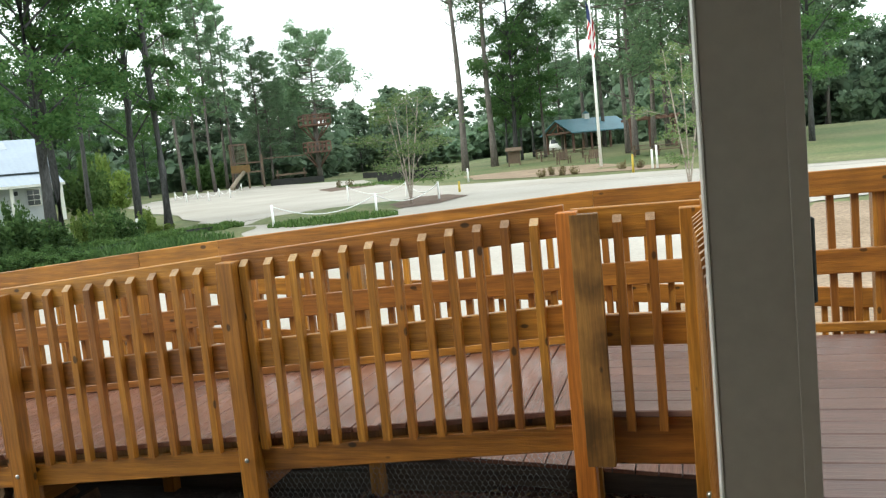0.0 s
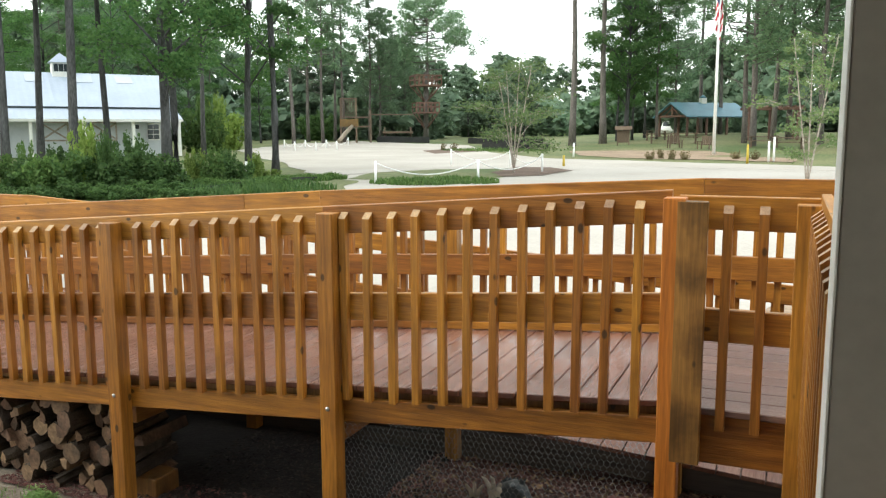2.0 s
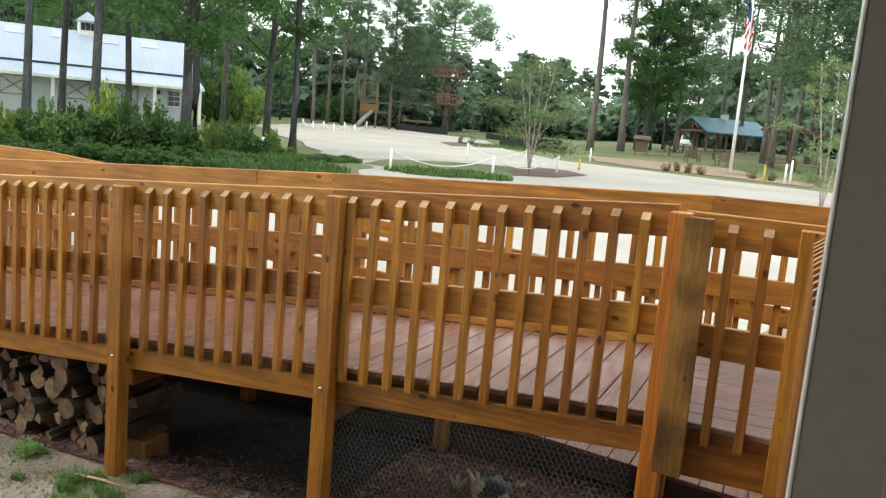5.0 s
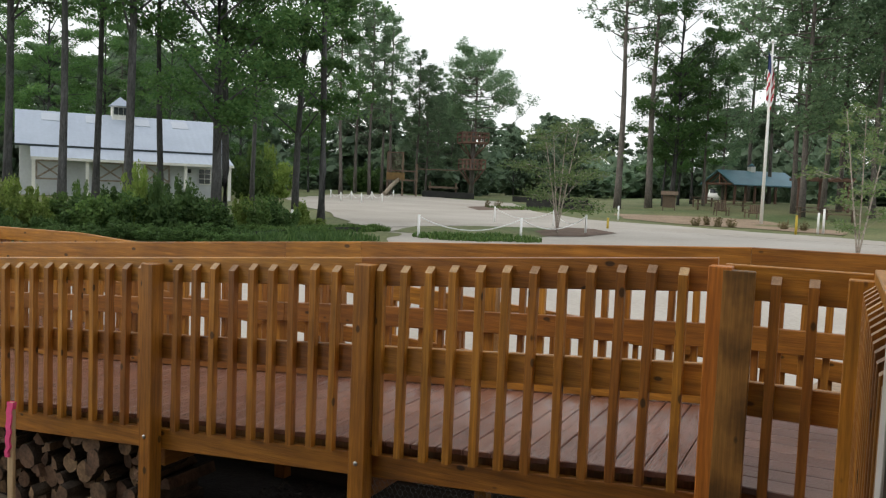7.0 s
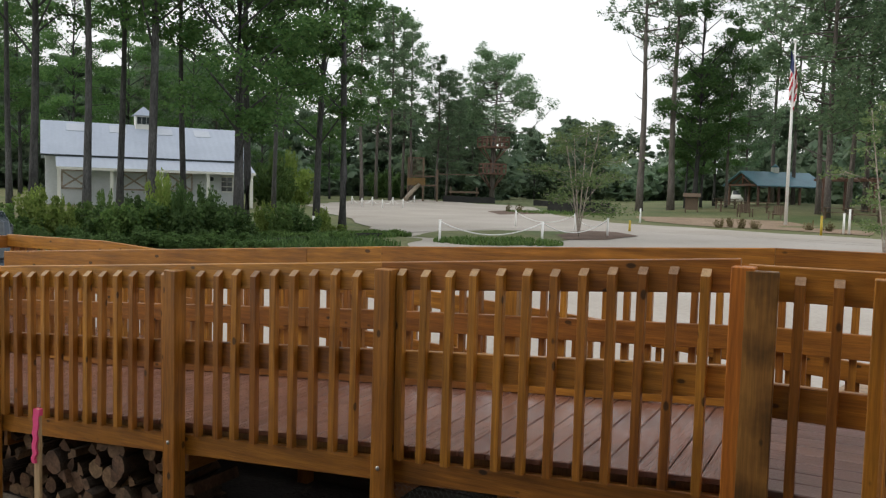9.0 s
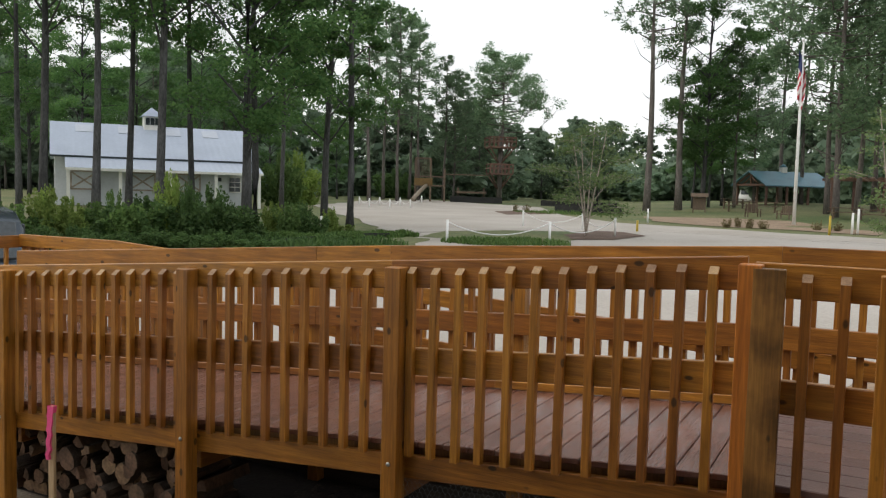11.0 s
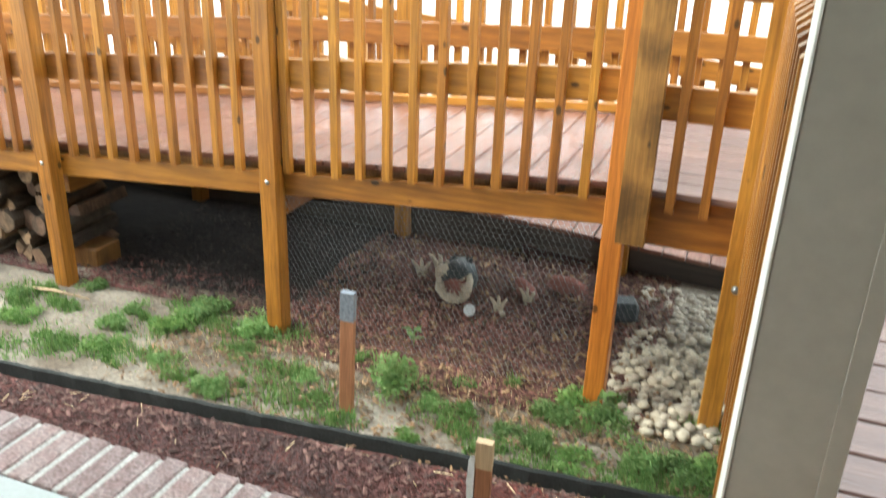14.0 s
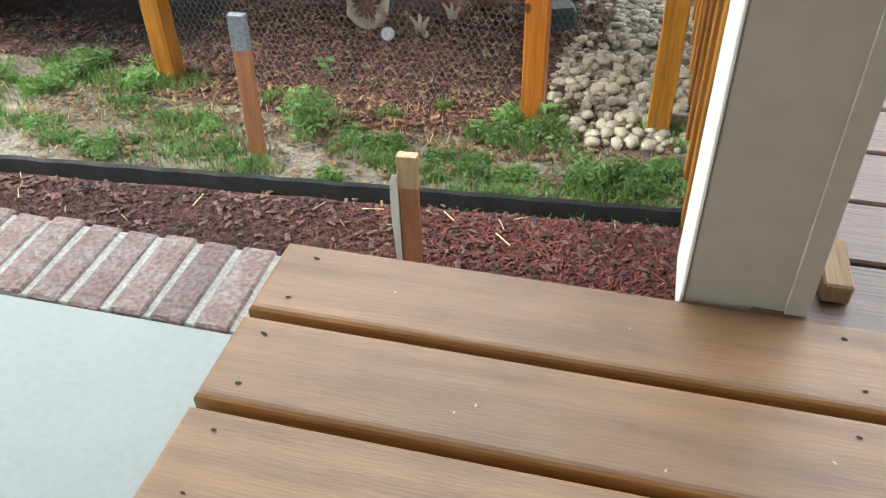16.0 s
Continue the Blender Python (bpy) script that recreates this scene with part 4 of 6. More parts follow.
def pine_kind(seed, height, base, radius, r0, count, size, limbs=22, dead=5, spray=0.17, lean=0.012, reach=None):
    """Trunk and crown meshes of a tall pine: bare stem, level crooked limbs, flat needle sprays with sky between.
    reach: how far a limb goes, by its share of the crown's height and its heading."""
    rg = random.Random(seed)
    bm, centres = bmesh.new(), []
    k1, k2 = rg.uniform(-lean, lean), rg.uniform(-lean, lean)

    def stem(z):
        return Vector((k1 * z + 0.1 * math.sin(z * 0.3 + seed), k2 * z + 0.06 * math.cos(z * 0.4), z))
    tube([stem(height * 0.98 * i / 10) for i in range(11)], [r0 * (1.2 if i == 0 else 1) * (1 - 0.8 * i / 10) + 0.01 for i in range(11)], 8, bm)
    for i in range(limbs):
        f = (i + rg.random()) / limbs
        z = base + (height - base) * f
        a = i * 2.4 + rg.uniform(-0.5, 0.5)
        r = reach(f, a) * rg.uniform(0.75, 1.08) if reach else radius * (math.sin(math.pi * (0.22 + 0.74 * f)) ** 0.8) * rg.uniform(0.5, 1.1)
        d = Vector((math.cos(a), math.sin(a), 0))
        foot = stem(z)
        knee = foot + d * r * 0.5 + Vector((rg.uniform(-0.1, 0.1) * r, rg.uniform(-0.1, 0.1) * r, rg.uniform(-0.04, 0.1) * r))
        tip = foot + d * r + Vector((0, 0, rg.uniform(0.05, 0.6) * r))
        tube([foot, knee, tip], [r0 * 0.3, r0 * 0.18, 0.015], 5, bm, False)
        centres.append(tuple(tip))
        for k in range(5):
            g = rg.uniform(0.15, 1.0)
            on = knee.lerp(tip, g)
            out = on + d.cross(Vector((0, 0, 1))) * rg.uniform(-0.38, 0.38) * r + Vector((0, 0, rg.uniform(-0.12, 0.3) * r))
            tube([knee.lerp(tip, g * 0.7), out], [r0 * 0.1, 0.008], 4, bm, False)
            centres.append(tuple(out))
            centres.append(tuple(on.lerp(out, 0.6)))
    for i in range(dead):
        z, a = base * rg.uniform(0.55, 1.0), rg.random() * 6.28
        foot, w = stem(z), rg.uniform(1.0, 2.6)
        d = Vector((math.cos(a), math.sin(a), 0))
        tube([foot, foot + d * w * 0.6 + Vector((0, 0, 0.25 * w)), foot + d * w + Vector((0, 0, rg.uniform(0.4, 0.9) * w))], [0.045, 0.028, 0.008], 4, bm, False)
    me = bpy.data.meshes.new("trunk")
    bm.to_mesh(me)
    bm.free()
    me.materials.append(bark_pine)
    return me, leaves_mesh("crown", centres, radius * spray, count, size, leaf_pine, seed, 0.72, 0.4)


def umbrella_reach(f, a):
    """A crown swept to one side: long low limbs towards +x, a rounded head above."""
    side = math.cos(a)
    return 6.4 * (1 - 0.68 * f) if side > 0.0 else 2.4 + 1.1 * math.sin(math.pi * f)


KINDS = {
    "broad": [broad_kind(11, 18, 7.2, 3.8, 0.14, 22000, 0.062), broad_kind(12, 18, 8.0, 3.6, 0.13, 20000, 0.062), broad_kind(13, 18, 6.6, 4.0, 0.15, 22000, 0.062)],
    "low": [broad_kind(21, 17, 3.4, 3.6, 0.16, 36000, 0.065), broad_kind(22, 17, 4.2, 3.4, 0.15, 32000, 0.065)],
    "thin": [broad_kind(31, 17, 8.0, 2.4, 0.13, 10000, 0.062), broad_kind(32, 17, 9.0, 2.2, 0.12, 9000, 0.062)],
    "slim": [broad_kind(35, 17, 4.0, 1.5, 0.13, 13000, 0.062)],
    "pine": [pine_kind(41, 22, 10, 3.4, 0.2, 9000, 0.13, 30), pine_kind(42, 22, 8.5, 3.6, 0.2, 9500, 0.13, 32), pine_kind(43, 22, 11, 3.0, 0.19, 8000, 0.13, 28)],
    "full_pine": [pine_kind(46, 20, 5, 5.0, 0.19, 17000, 0.14, 52, 5, 0.2), pine_kind(47, 20, 4, 4.6, 0.19, 17000, 0.14, 52, 5, 0.2)],
    "sparse": [pine_kind(51, 23, 12.6, 3.6, 0.27, 6500, 0.12, 24, 9, 0.14, 0.004), pine_kind(52, 23, 11.6, 3.4, 0.27, 6500, 0.12, 24, 9, 0.14, 0.004)],
    "umbrella": [pine_kind(55, 15.6, 7.8, 5.0, 0.24, 24000, 0.12, 50, 4, 0.13, 0.003, umbrella_reach)],
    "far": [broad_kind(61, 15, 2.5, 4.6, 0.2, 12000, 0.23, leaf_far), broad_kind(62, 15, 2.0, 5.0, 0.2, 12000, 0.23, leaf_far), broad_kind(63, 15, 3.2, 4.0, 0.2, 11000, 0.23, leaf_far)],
    "birch": [broad_kind(71, 5.4, 1.3, 2.3, 0.03, 4600, 0.055, leaf_birch, bark_birch, 4)],
    "sapling": [broad_kind(72, 5.2, 1.2, 1.25, 0.02, 3600, 0.042, leaf_birch, bark_birch, 3)],
}
TREE_LABELS = {
    "broad": "tall broad-leaved tree with a grey trunk at the wood's edge", "low": "leafy tree with low hanging branches beside the barn",
    "thin": "slim grey-trunked tree with a high sparse crown", "slim": "slim tree leafed out down its trunk beside the lot", "pine": "tall loblolly pine with a bare lower trunk",
    "full_pine": "dense dark green pine with drooping limbs", "sparse": "tall thin pine, nearly bare, with few tufts",
    "umbrella": "spreading flat-crowned pine behind the play tower", "far": "distant leafy tree in the woods",
    "birch": "young multi-stemmed birch in the mulch island", "sapling": "young pale-barked birch with few leaves",
}
rt = random.Random(77)


def plant(kind, bearing, d, height, variant=None):
    v = KINDS[kind]
    trunk, crown = v[rt.randrange(len(v)) if variant is None else variant % len(v)]
    x, y, z = spot(bearing, d)
    native = {"broad": 18, "low": 17, "thin": 17, "slim": 17, "pine": 22, "full_pine": 20, "sparse": 23, "umbrella": 15.6, "far": 15, "birch": 5.4, "sapling": 5.2}[kind]
    t = thing("pine_tree" if "pine" in kind or kind in ("sparse", "umbrella") else "birch_tree" if kind in ("birch", "sapling") else "tree", TREE_LABELS[kind], "tree", "trees")
    s = height / native
    t.matrix_basis = pose(x, y, z - 0.05, 0, 0, bearing if kind == "umbrella" else rt.uniform(0, 360)) @ Matrix.Diagonal((s, s, s, 1))
    share("trunk", trunk, t, Matrix.Identity(4))
    share("crown", crown, t, Matrix.Identity(4))
    return t


for kind, places in (("broad", BROAD_AT), ("low", LOW_AT), ("thin", THIN_AT), ("slim", SLIM_AT), ("pine", PINE_AT), ("full_pine", FULL_PINE_AT), ("sparse", SPARSE_AT), ("umbrella", UMBRELLA_AT), ("far", FAR_AT), ("birch", BIRCH_AT), ("sapling", SAPLING_AT)):
    for bearing, d, height in places:
        plant(kind, bearing, d, height)
# the woods behind, row on row
for i in range(46):
    b = -16 + 76 * i / 45 + rt.uniform(-0.8, 0.8)
    open_sky = 8 < b < 23
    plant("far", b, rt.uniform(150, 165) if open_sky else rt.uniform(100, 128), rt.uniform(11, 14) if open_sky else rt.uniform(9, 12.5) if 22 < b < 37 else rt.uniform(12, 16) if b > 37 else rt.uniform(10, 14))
for i in range(11):
    b = rt.choice([rt.uniform(38, 60), rt.uniform(38, 60), rt.uniform(-16, 8)])
    plant(rt.choice(["pine", "far"]), b, rt.uniform(85, 100), rt.uniform(12, 16) if b > 30 else rt.uniform(16, 20))


def bush_mesh(seed, count, size, leaf):
    rg = random.Random(seed)
    c = []
    for _ in range(15):
        x, y, top = rg.uniform(-0.75, 0.75), rg.uniform(-0.75, 0.75), rg.uniform(0.45, 1.15)
        c += [(x * (0.6 + 0.4 * k / 4) + rg.uniform(-0.08, 0.08), y * (0.6 + 0.4 * k / 4) + rg.uniform(-0.08, 0.08), top * (k + 0.6) / 5) for k in range(5)]
    return leaves_mesh("bush", c, 0.2, count, size, leaf, seed, 0.9, 0.7)


BUSHES = [bush_mesh(5 + 10 * i, 3600, 0.05, m) for m in (leaf_shrub, leaf_mid, leaf_lime) for i in (0, 1)]
DRY = [bush_mesh(15, 700, 0.07, leaf_dry), bush_mesh(16, 700, 0.07, leaf_dry)]
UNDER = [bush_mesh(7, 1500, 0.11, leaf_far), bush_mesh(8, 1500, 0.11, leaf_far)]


def bush(bearing, d, w, h, meshes=None, label="leafy green shrub at the edge of the lot", name="bush"):
    x, y, z = spot(bearing, d)
    ob = new(name, (meshes or BUSHES)[rt.randrange(2)])
    ob.matrix_basis = pose(x, y, z - 0.05, 0, 0, rt.uniform(0, 360)) @ Matrix.Diagonal((w, w, h, 1))
    return tagged(ob, label, "bush", "shrubs")


for bearing, d, w, h, tone in SHRUBS:
    said = ("dark leafy green shrub at the edge of the lot", "leafy green shrub at the edge of the lot", "bright yellow-green young shrub at the lot's edge")[tone]
    bush(bearing, d, w, h * rt.uniform(0.85, 1.2), BUSHES[2 * tone:2 * tone + 2], said)
    if w > 0.65:
        bush(bearing + rt.uniform(-0.9, 0.9), d + rt.uniform(0.5, 2.5), w * rt.uniform(0.4, 0.7), h * rt.uniform(0.9, 1.5), BUSHES[2 * tone:2 * tone + 2], said)
for i in range(60):
    b = -16 + 78 * i / 59 + rt.uniform(-0.6, 0.6)
    bush(b, rt.uniform(96, 112) if not 8 < b < 23 else rt.uniform(120, 140), rt.uniform(4, 6), rt.uniform(3.5, 6), UNDER, "dense green undergrowth at the wood's edge", "undergrowth")

# ---- barn ----
def barn():
    ax, ay = -42.7, 39.8
    t = thing("barn", "white barn with pale metal roof, front porch and cupola", "barn", at=(0, 0, 0))
    t.matrix_basis = pose(ax, ay, rise(ax, ay) - 0.05, 0, 0, 52.9)
    L = 6.05
    part("wall", box(-L + 0.25, L - 0.25, -3.7, 3.7, 0, 2.95, 0.0), siding, t)
    for s in (-1, 1):
        bm = bmesh.new()
        x = s * (L - 0.27)
        vs = [bm.verts.new((x + dx, y, z)) for dx in (-0.05, 0.05) for y, z in ((-3.7, 2.9), (3.7, 2.9), (0, 5.0))]
        bm.faces.new(vs[:3])
        bm.faces.new(vs[3:])
        for a, b in ((0, 1), (1, 2), (2, 0)):
            bm.faces.new((vs[a], vs[b], vs[b + 3], vs[a + 3]))
        part("gable", bm, siding, t)

    def sheet(name, y0, z0, y1, z1, x_from=-6.05):
        bm = bmesh.new()
        n = 62
        for k, dz in ((0, 0), (1, -0.08)):
            for i in range(n + 1):
                x = x_from + (L - x_from) * i / n
                up = 0.012 if i % 2 else 0.0
                bm.verts.new((x, y0, z0 + dz + up))
                bm.verts.new((x, y1, z1 + dz + up))
        bm.verts.ensure_lookup_table()
        m = 2 * (n + 1)
        for i in range(n):
            a = 2 * i
            bm.faces.new((bm.verts[a], bm.verts[a + 1], bm.verts[a + 3], bm.verts[a + 2]))
            bm.faces.new((bm.verts[m + a], bm.verts[m + a + 2], bm.verts[m + a + 3], bm.verts[m + a + 1]))
            for o in (0, 1):
                bm.faces.new((bm.verts[a + o], bm.verts[a + 2 + o], bm.verts[m + a + 2 + o], bm.verts[m + a + o]))
        part(name, bm, roof_metal, t)
    sheet("roof", -4.0, 2.95, 0.0, 5.15)
    sheet("roof", 4.0, 2.95, 0.0, 5.15)
    sheet("porch_roof", -5.9, 2.2, -3.9, 2.86, -5.25)
    part("fascia", box(-L + 0.8, L, -5.93, -5.88, 2.05, 2.2, 0.0), white_trim, t)
    part("fascia", box(-L, L, -4.02, -3.98, 2.84, 2.95, 0.0), dark_plastic, t)
    for x in (-5.1, -2.3, 0.5, 3.2, 5.85):
        part("porch_post", box(x - 0.09, x + 0.09, -5.7, -5.52, 0, 2.15, 0.01), white_trim, t)
    for x in (-4.2, -0.9, 1.8):
        d = part("stall_door", box(x - 0.7, x + 0.7, -3.76, -3.71, 1.0, 2.0, 0.01), siding, t)
        part("frame", box(x - 0.75, x + 0.75, -3.79, -3.762, 1.98, 2.08, 0.0), bark_birch, d)
        part("frame", box(x - 0.75, x + 0.75, -3.79, -3.762, 0.92, 1.02, 0.0), bark_birch, d)
        for s in (-1, 1):
            part("frame", box(x + s * 0.72 - 0.05, x + s * 0.72 + 0.05, -3.79, -3.762, 1.02, 1.98, 0.0), bark_birch, d)
            bm = box(-0.8, 0.8, -0.012, 0.012, -0.05, 0.05, 0.0)
            bmesh.ops.transform(bm, matrix=pose(x, -3.774, 1.5, 0, s * 34, 0), verts=bm.verts)
            part("brace", bm, bark_birch, d)
    w = part("window", box(4.4, 5.1, -3.76, -3.71, 0.95, 2.0, 0.01), white_trim, t)
    for i in range(2):
        for j in range(3):
            part("pane", box(4.36 + i * 0.35, 4.68 + i * 0.35, -3.785, -3.762, 1.02 + j * 0.31, 1.29 + j * 0.31, 0.0), dark_glass, w)
    part("lamp", box(3.65, 3.85, -3.85, -3.71, 1.65, 1.9, 0.03), dark_plastic, t)
    c = part("cupola", box(-0.52, 0.52, -0.52, 0.52, 4.85, 5.75, 0.02), white_trim, t)
    for i in range(3):
        part("pane", box(-0.42 + i * 0.29, -0.16 + i * 0.29, -0.55, -0.53, 5.2, 5.65, 0.0), dark_glass, c)
    bm = bmesh.new()
    bmesh.ops.create_cone(bm, cap_ends=True, segments=4, radius1=1.0, radius2=0.05, depth=0.6, matrix=pose(0, 0, 6.05, 0, 0, 45))
    part("cupola_roof", bm, roof_metal, c)
    for x in (-4.1, -1.6, 1.2, 3.6):
        bm = box(-0.5, 0.5, -0.5, 0.5, -0.01, 0.01, 0.0)
        bmesh.ops.transform(bm, matrix=pose(x, -0.75, 4.765, 28.8), verts=bm.verts)
        part("skylight", bm, roof_clear, t, "milky white skylight panel")


barn()

# ---- flagpole ----
fx, fy = -4.45, 51.86
pole = thing("flagpole", "white flagpole with a limp flag", "flagpole", at=(fx, fy, 0.9))
part("shaft", tube([(0, 0, 0), (0, 0, 5), (0, 0, 10.5)], [0.1, 0.085, 0.05], 14), white_plain, pole)
bm = bmesh.new()
bmesh.ops.create_uvsphere(bm, u_segments=10, v_segments=8, radius=0.1, matrix=Matrix.Translation((0, 0, 10.58)))
part("finial", bm, white_plain, pole)
flag = new("flag")
flag.location = (fx, fy, 0.9)
tagged(flag, "red, white and blue striped flag hanging limp", "flag")
verts, faces, idx = [], [], []
nu, nv = 13, 26
for j in range(nv + 1):
    for i in range(nu + 1):
        u, v = i / nu, j / nv
        wdt = 0.52 * (0.55 + 0.45 * math.sin(2.6 * v + 0.4))
        verts.append((-0.22 + u * wdt * (0.75 + 0.25 * v), 0.16 * math.sin(u * 9 + v * 3), 10.1 - 2.7 * v - 0.75 * u))
for j in range(nv):
    for i in range(nu):
        a = j * (nu + 1) + i
        faces.append((a, a + 1, a + nu + 2, a + nu + 1))
        idx.append(2 if j < 10 and i < 8 else int(i * 0.42 + j * 0.3) % 2)
me = mesh_of("cloth", verts, faces, flag_red, True)
me.materials.append(white_plain)
me.materials.append(flag_blue)
me.polygons.foreach_set("material_index", idx)
ob = new("cloth", me)
ob.parent = flag


# ---- pavilion, pergola, play structures ----
def gable_roof(L, W, h, z, over=0.4, thick=0.12):
    bm = bmesh.new()
    for s in (-1, 1):
        vs = [bm.verts.new((x, y, zz + dz)) for dz in (0, -thick) for x, y, zz in ((-L / 2 - over, 0, z + h), (L / 2 + over, 0, z + h), (L / 2 + over, s * (W / 2 + over), z - h * 2 * over / W), (-L / 2 - over, s * (W / 2 + over), z - h * 2 * over / W))]
        bm.faces.new(vs[:4])
        bm.faces.new(vs[4:])
        for k in range(4):
            bm.faces.new((vs[k], vs[(k + 1) % 4], vs[4 + (k + 1) % 4], vs[4 + k]))
    bmesh.ops.recalc_face_normals(bm, faces=bm.faces)
    return bm


def pavilion():
    x, y, z = spot(PAV[0], PAV[1])
    z = PAV[2]
    t = thing("picnic_pavilion", "timber picnic pavilion with teal metal roof", "pavilion")
    t.matrix_basis = pose(x, y, z, 0, 0, PAV[0] + 34) @ Matrix.Diagonal((0.9, 0.9, 0.9, 1))
    part("roof", gable_roof(7.2, 5.6, 1.3, 2.1), teal_roof, t)
    for px in (-3.5, -1.2, 1.2, 3.5):
        for py in (-2.6, 2.6):
            part("post", box(px - 0.1, px + 0.1, py - 0.1, py + 0.1, -0.6, 2.1, 0.01), red_timber, t)
    for py in (-2.6, 2.6):
        part("beam", box(-3.8, 3.8, py - 0.1, py + 0.1, 1.85, 2.1, 0.01), red_timber, t)
    for px in (-3.6, 3.6):
        part("beam", box(px - 0.1, px + 0.1, -2.6, 2.6, 1.85, 2.05, 0.01), red_timber, t)
        part("king_post", box(px - 0.1, px + 0.1, -0.1, 0.1, 2.05, 3.3, 0.01), red_timber, t)
        for s in (-1, 1):
            part("rafter", tube([(px, s * 2.8, 1.98), (px, 0, 3.25)], [0.11, 0.11], 4), red_timber, t)
            part("brace", tube([(px, s * 1.4, 2.0), (px, 0.0, 2.8)], [0.08, 0.08], 4), red_timber, t)
    c = part("cupola", box(-0.3, 0.3, -0.3, 0.3, 3.25, 3.85, 0.02), white_trim, t)
    part("cupola_roof", tube([(0, 0, 3.85), (0, 0, 4.2)], [0.5, 0.05], 4), teal_roof, c)


pavilion()


def pergola(bearing, d, z):
    x, y, _ = spot(bearing, d)
    t = thing("pergola", "brown timber pergola frame", "pergola")
    t.matrix_basis = pose(x, y, z, 0, 0, bearing + 8)
    for px in (-1.8, 0, 1.8):
        for py in (-1, 1):
            part("post", box(px - 0.1, px + 0.1, py - 0.1, py + 0.1, -0.6, 2.3, 0.01), red_timber, t)
    for py in (-1, 1):
        part("beam", box(-2.3, 2.3, py - 0.08, py + 0.08, 2.3, 2.5, 0.01), red_timber, t)
    for i in range(9):
        part("rafter", box(-2.1 + i * 0.52, -2.02 + i * 0.52, -1.4, 1.4, 2.5, 2.62, 0.0), red_timber, t)


pergola(*PERGOLA)


def play_tower():
    x, y, z = spot(*TOWER)
    t = thing("play_tower", "red-brown wooden lookout tower with two platforms", "tower")
    t.matrix_basis = pose(x, y, z, 0, 0, TOWER[0] + 12)
    for zz, w in ((3.0, 1.15), (5.7, 1.35)):
        part("platform", box(-w, w, -w, w, zz - 0.15, zz, 0.01), red_timber, t)
        for sx in (-1, 1):
            for z1 in (0.45, 0.85):
                part("rail", box(sx * w - 0.05, sx * w + 0.05, -w, w, zz + z1, zz + z1 + 0.12, 0.0), red_timber, t)
                part("rail", box(-w, w, sx * w - 0.05, sx * w + 0.05, zz + z1, zz + z1 + 0.12, 0.0), red_timber, t)
            for k in range(7):
                part("slat", box(-w + k * w / 3 - 0.06, -w + k * w / 3 + 0.06, sx * w - 0.03, sx * w + 0.03, zz, zz + 0.9, 0.0), red_timber, t)
        for sx in (-1, 1):
            for sy in (-1, 1):
                part("brace", tube([(0.15 * sx, 0.15 * sy, zz - 1.6), (sx * w * 0.9, sy * w * 0.9, zz - 0.12)], [0.07, 0.07], 5), red_timber, t)
    part("trunk_post", tube([(0, 0, -0.3), (0, 0, 7.0)], [0.26, 0.2], 10), bark_pine, t)


play_tower()


def playset():
    x, y, z = spot(*PLAY)
    t = thing("playset", "wooden climbing frame with net and yellow slide", "playset")
    t.matrix_basis = pose(x, y, z, 0, 0, PLAY[0])
    for px in (-1.7, -0.2, 1.2):
        for py in (-0.9, 0.9):
            part("post", box(px - 0.09, px + 0.09, py - 0.09, py + 0.09, -0.3, 4.3 if px < 1 else 3.2, 0.01), old_wood, t)
    part("platform", box(-1.8, 1.3, -1, 1, 1.5, 1.65, 0.01), old_wood, t)
    part("panel", box(-1.8, 0.0, -1.02, -0.98, 1.6, 2.3, 0.0), panel_yellow, t, "weathered yellow panel")
    for zz in (2.4, 4.2):
        part("beam", box(-1.8, 1.3 if zz < 3 else -0.1, -0.97, -0.83, zz, zz + 0.14, 0.0), old_wood, t)
    bm = bmesh.new()
    for i in range(9):
        box(-1.7 + i * 0.19, -1.67 + i * 0.19, -0.98, -0.95, 2.4, 4.2, 0.0, bm)
        box(-1.7, -0.15, -0.98, -0.95, 2.4 + i * 0.21, 2.43 + i * 0.21, 0.0, bm)
    part("net", bm, old_wood, t)
    part("slide", tube([(-0.6, -1.0, 1.6), (-1.3, -2.2, 0.9), (-1.9, -3.4, 0.15)], [0.2, 0.2, 0.2], 8), slide_tan, t, "pale tan slide")
    for px in (2.6, 5.2):
        part("post", box(px - 0.08, px + 0.08, -0.1, 0.1, -0.3, 1.5, 0.01), old_wood, t)
    part("bridge", box(2.4, 5.4, -0.6, 0.6, 0.9, 1.1, 0.01), old_wood, t)
    part("rail", box(1.2, 5.4, -0.05, 0.05, 2.7, 2.8, 0.0), old_wood, t)


playset()


# ---- rope posts, benches, fences in the lot ----
def rope_fence(posts, h, r, label):
    t = thing("rope_fence", label, "rope fence", "rope fences")
    tops = []
    for b, d in posts:
        x, y, z = spot(b, d)
        part("post", tube([(x, y, z - 0.1), (x, y, z + h)], [r, r], 8), white_plain, t)
        tops.append(Vector((x, y, z + h - 0.06)))
    for a, b in zip(tops, tops[1:]):
        pts = [a.lerp(b, i / 10) - Vector((0, 0, 0.7 * h * 0.8 * (1 - (2 * i / 10 - 1) ** 2))) for i in range(11)]
        part("rope", tube(pts, [0.018] * 11, 5, None, False), white_plain, t)


rope_fence(ROPES[0], 0.75, 0.045, "white posts with a drooping white rope round the island")
rope_fence(ROPES[1], 0.68, 0.05, "short white posts with rope along the lot")


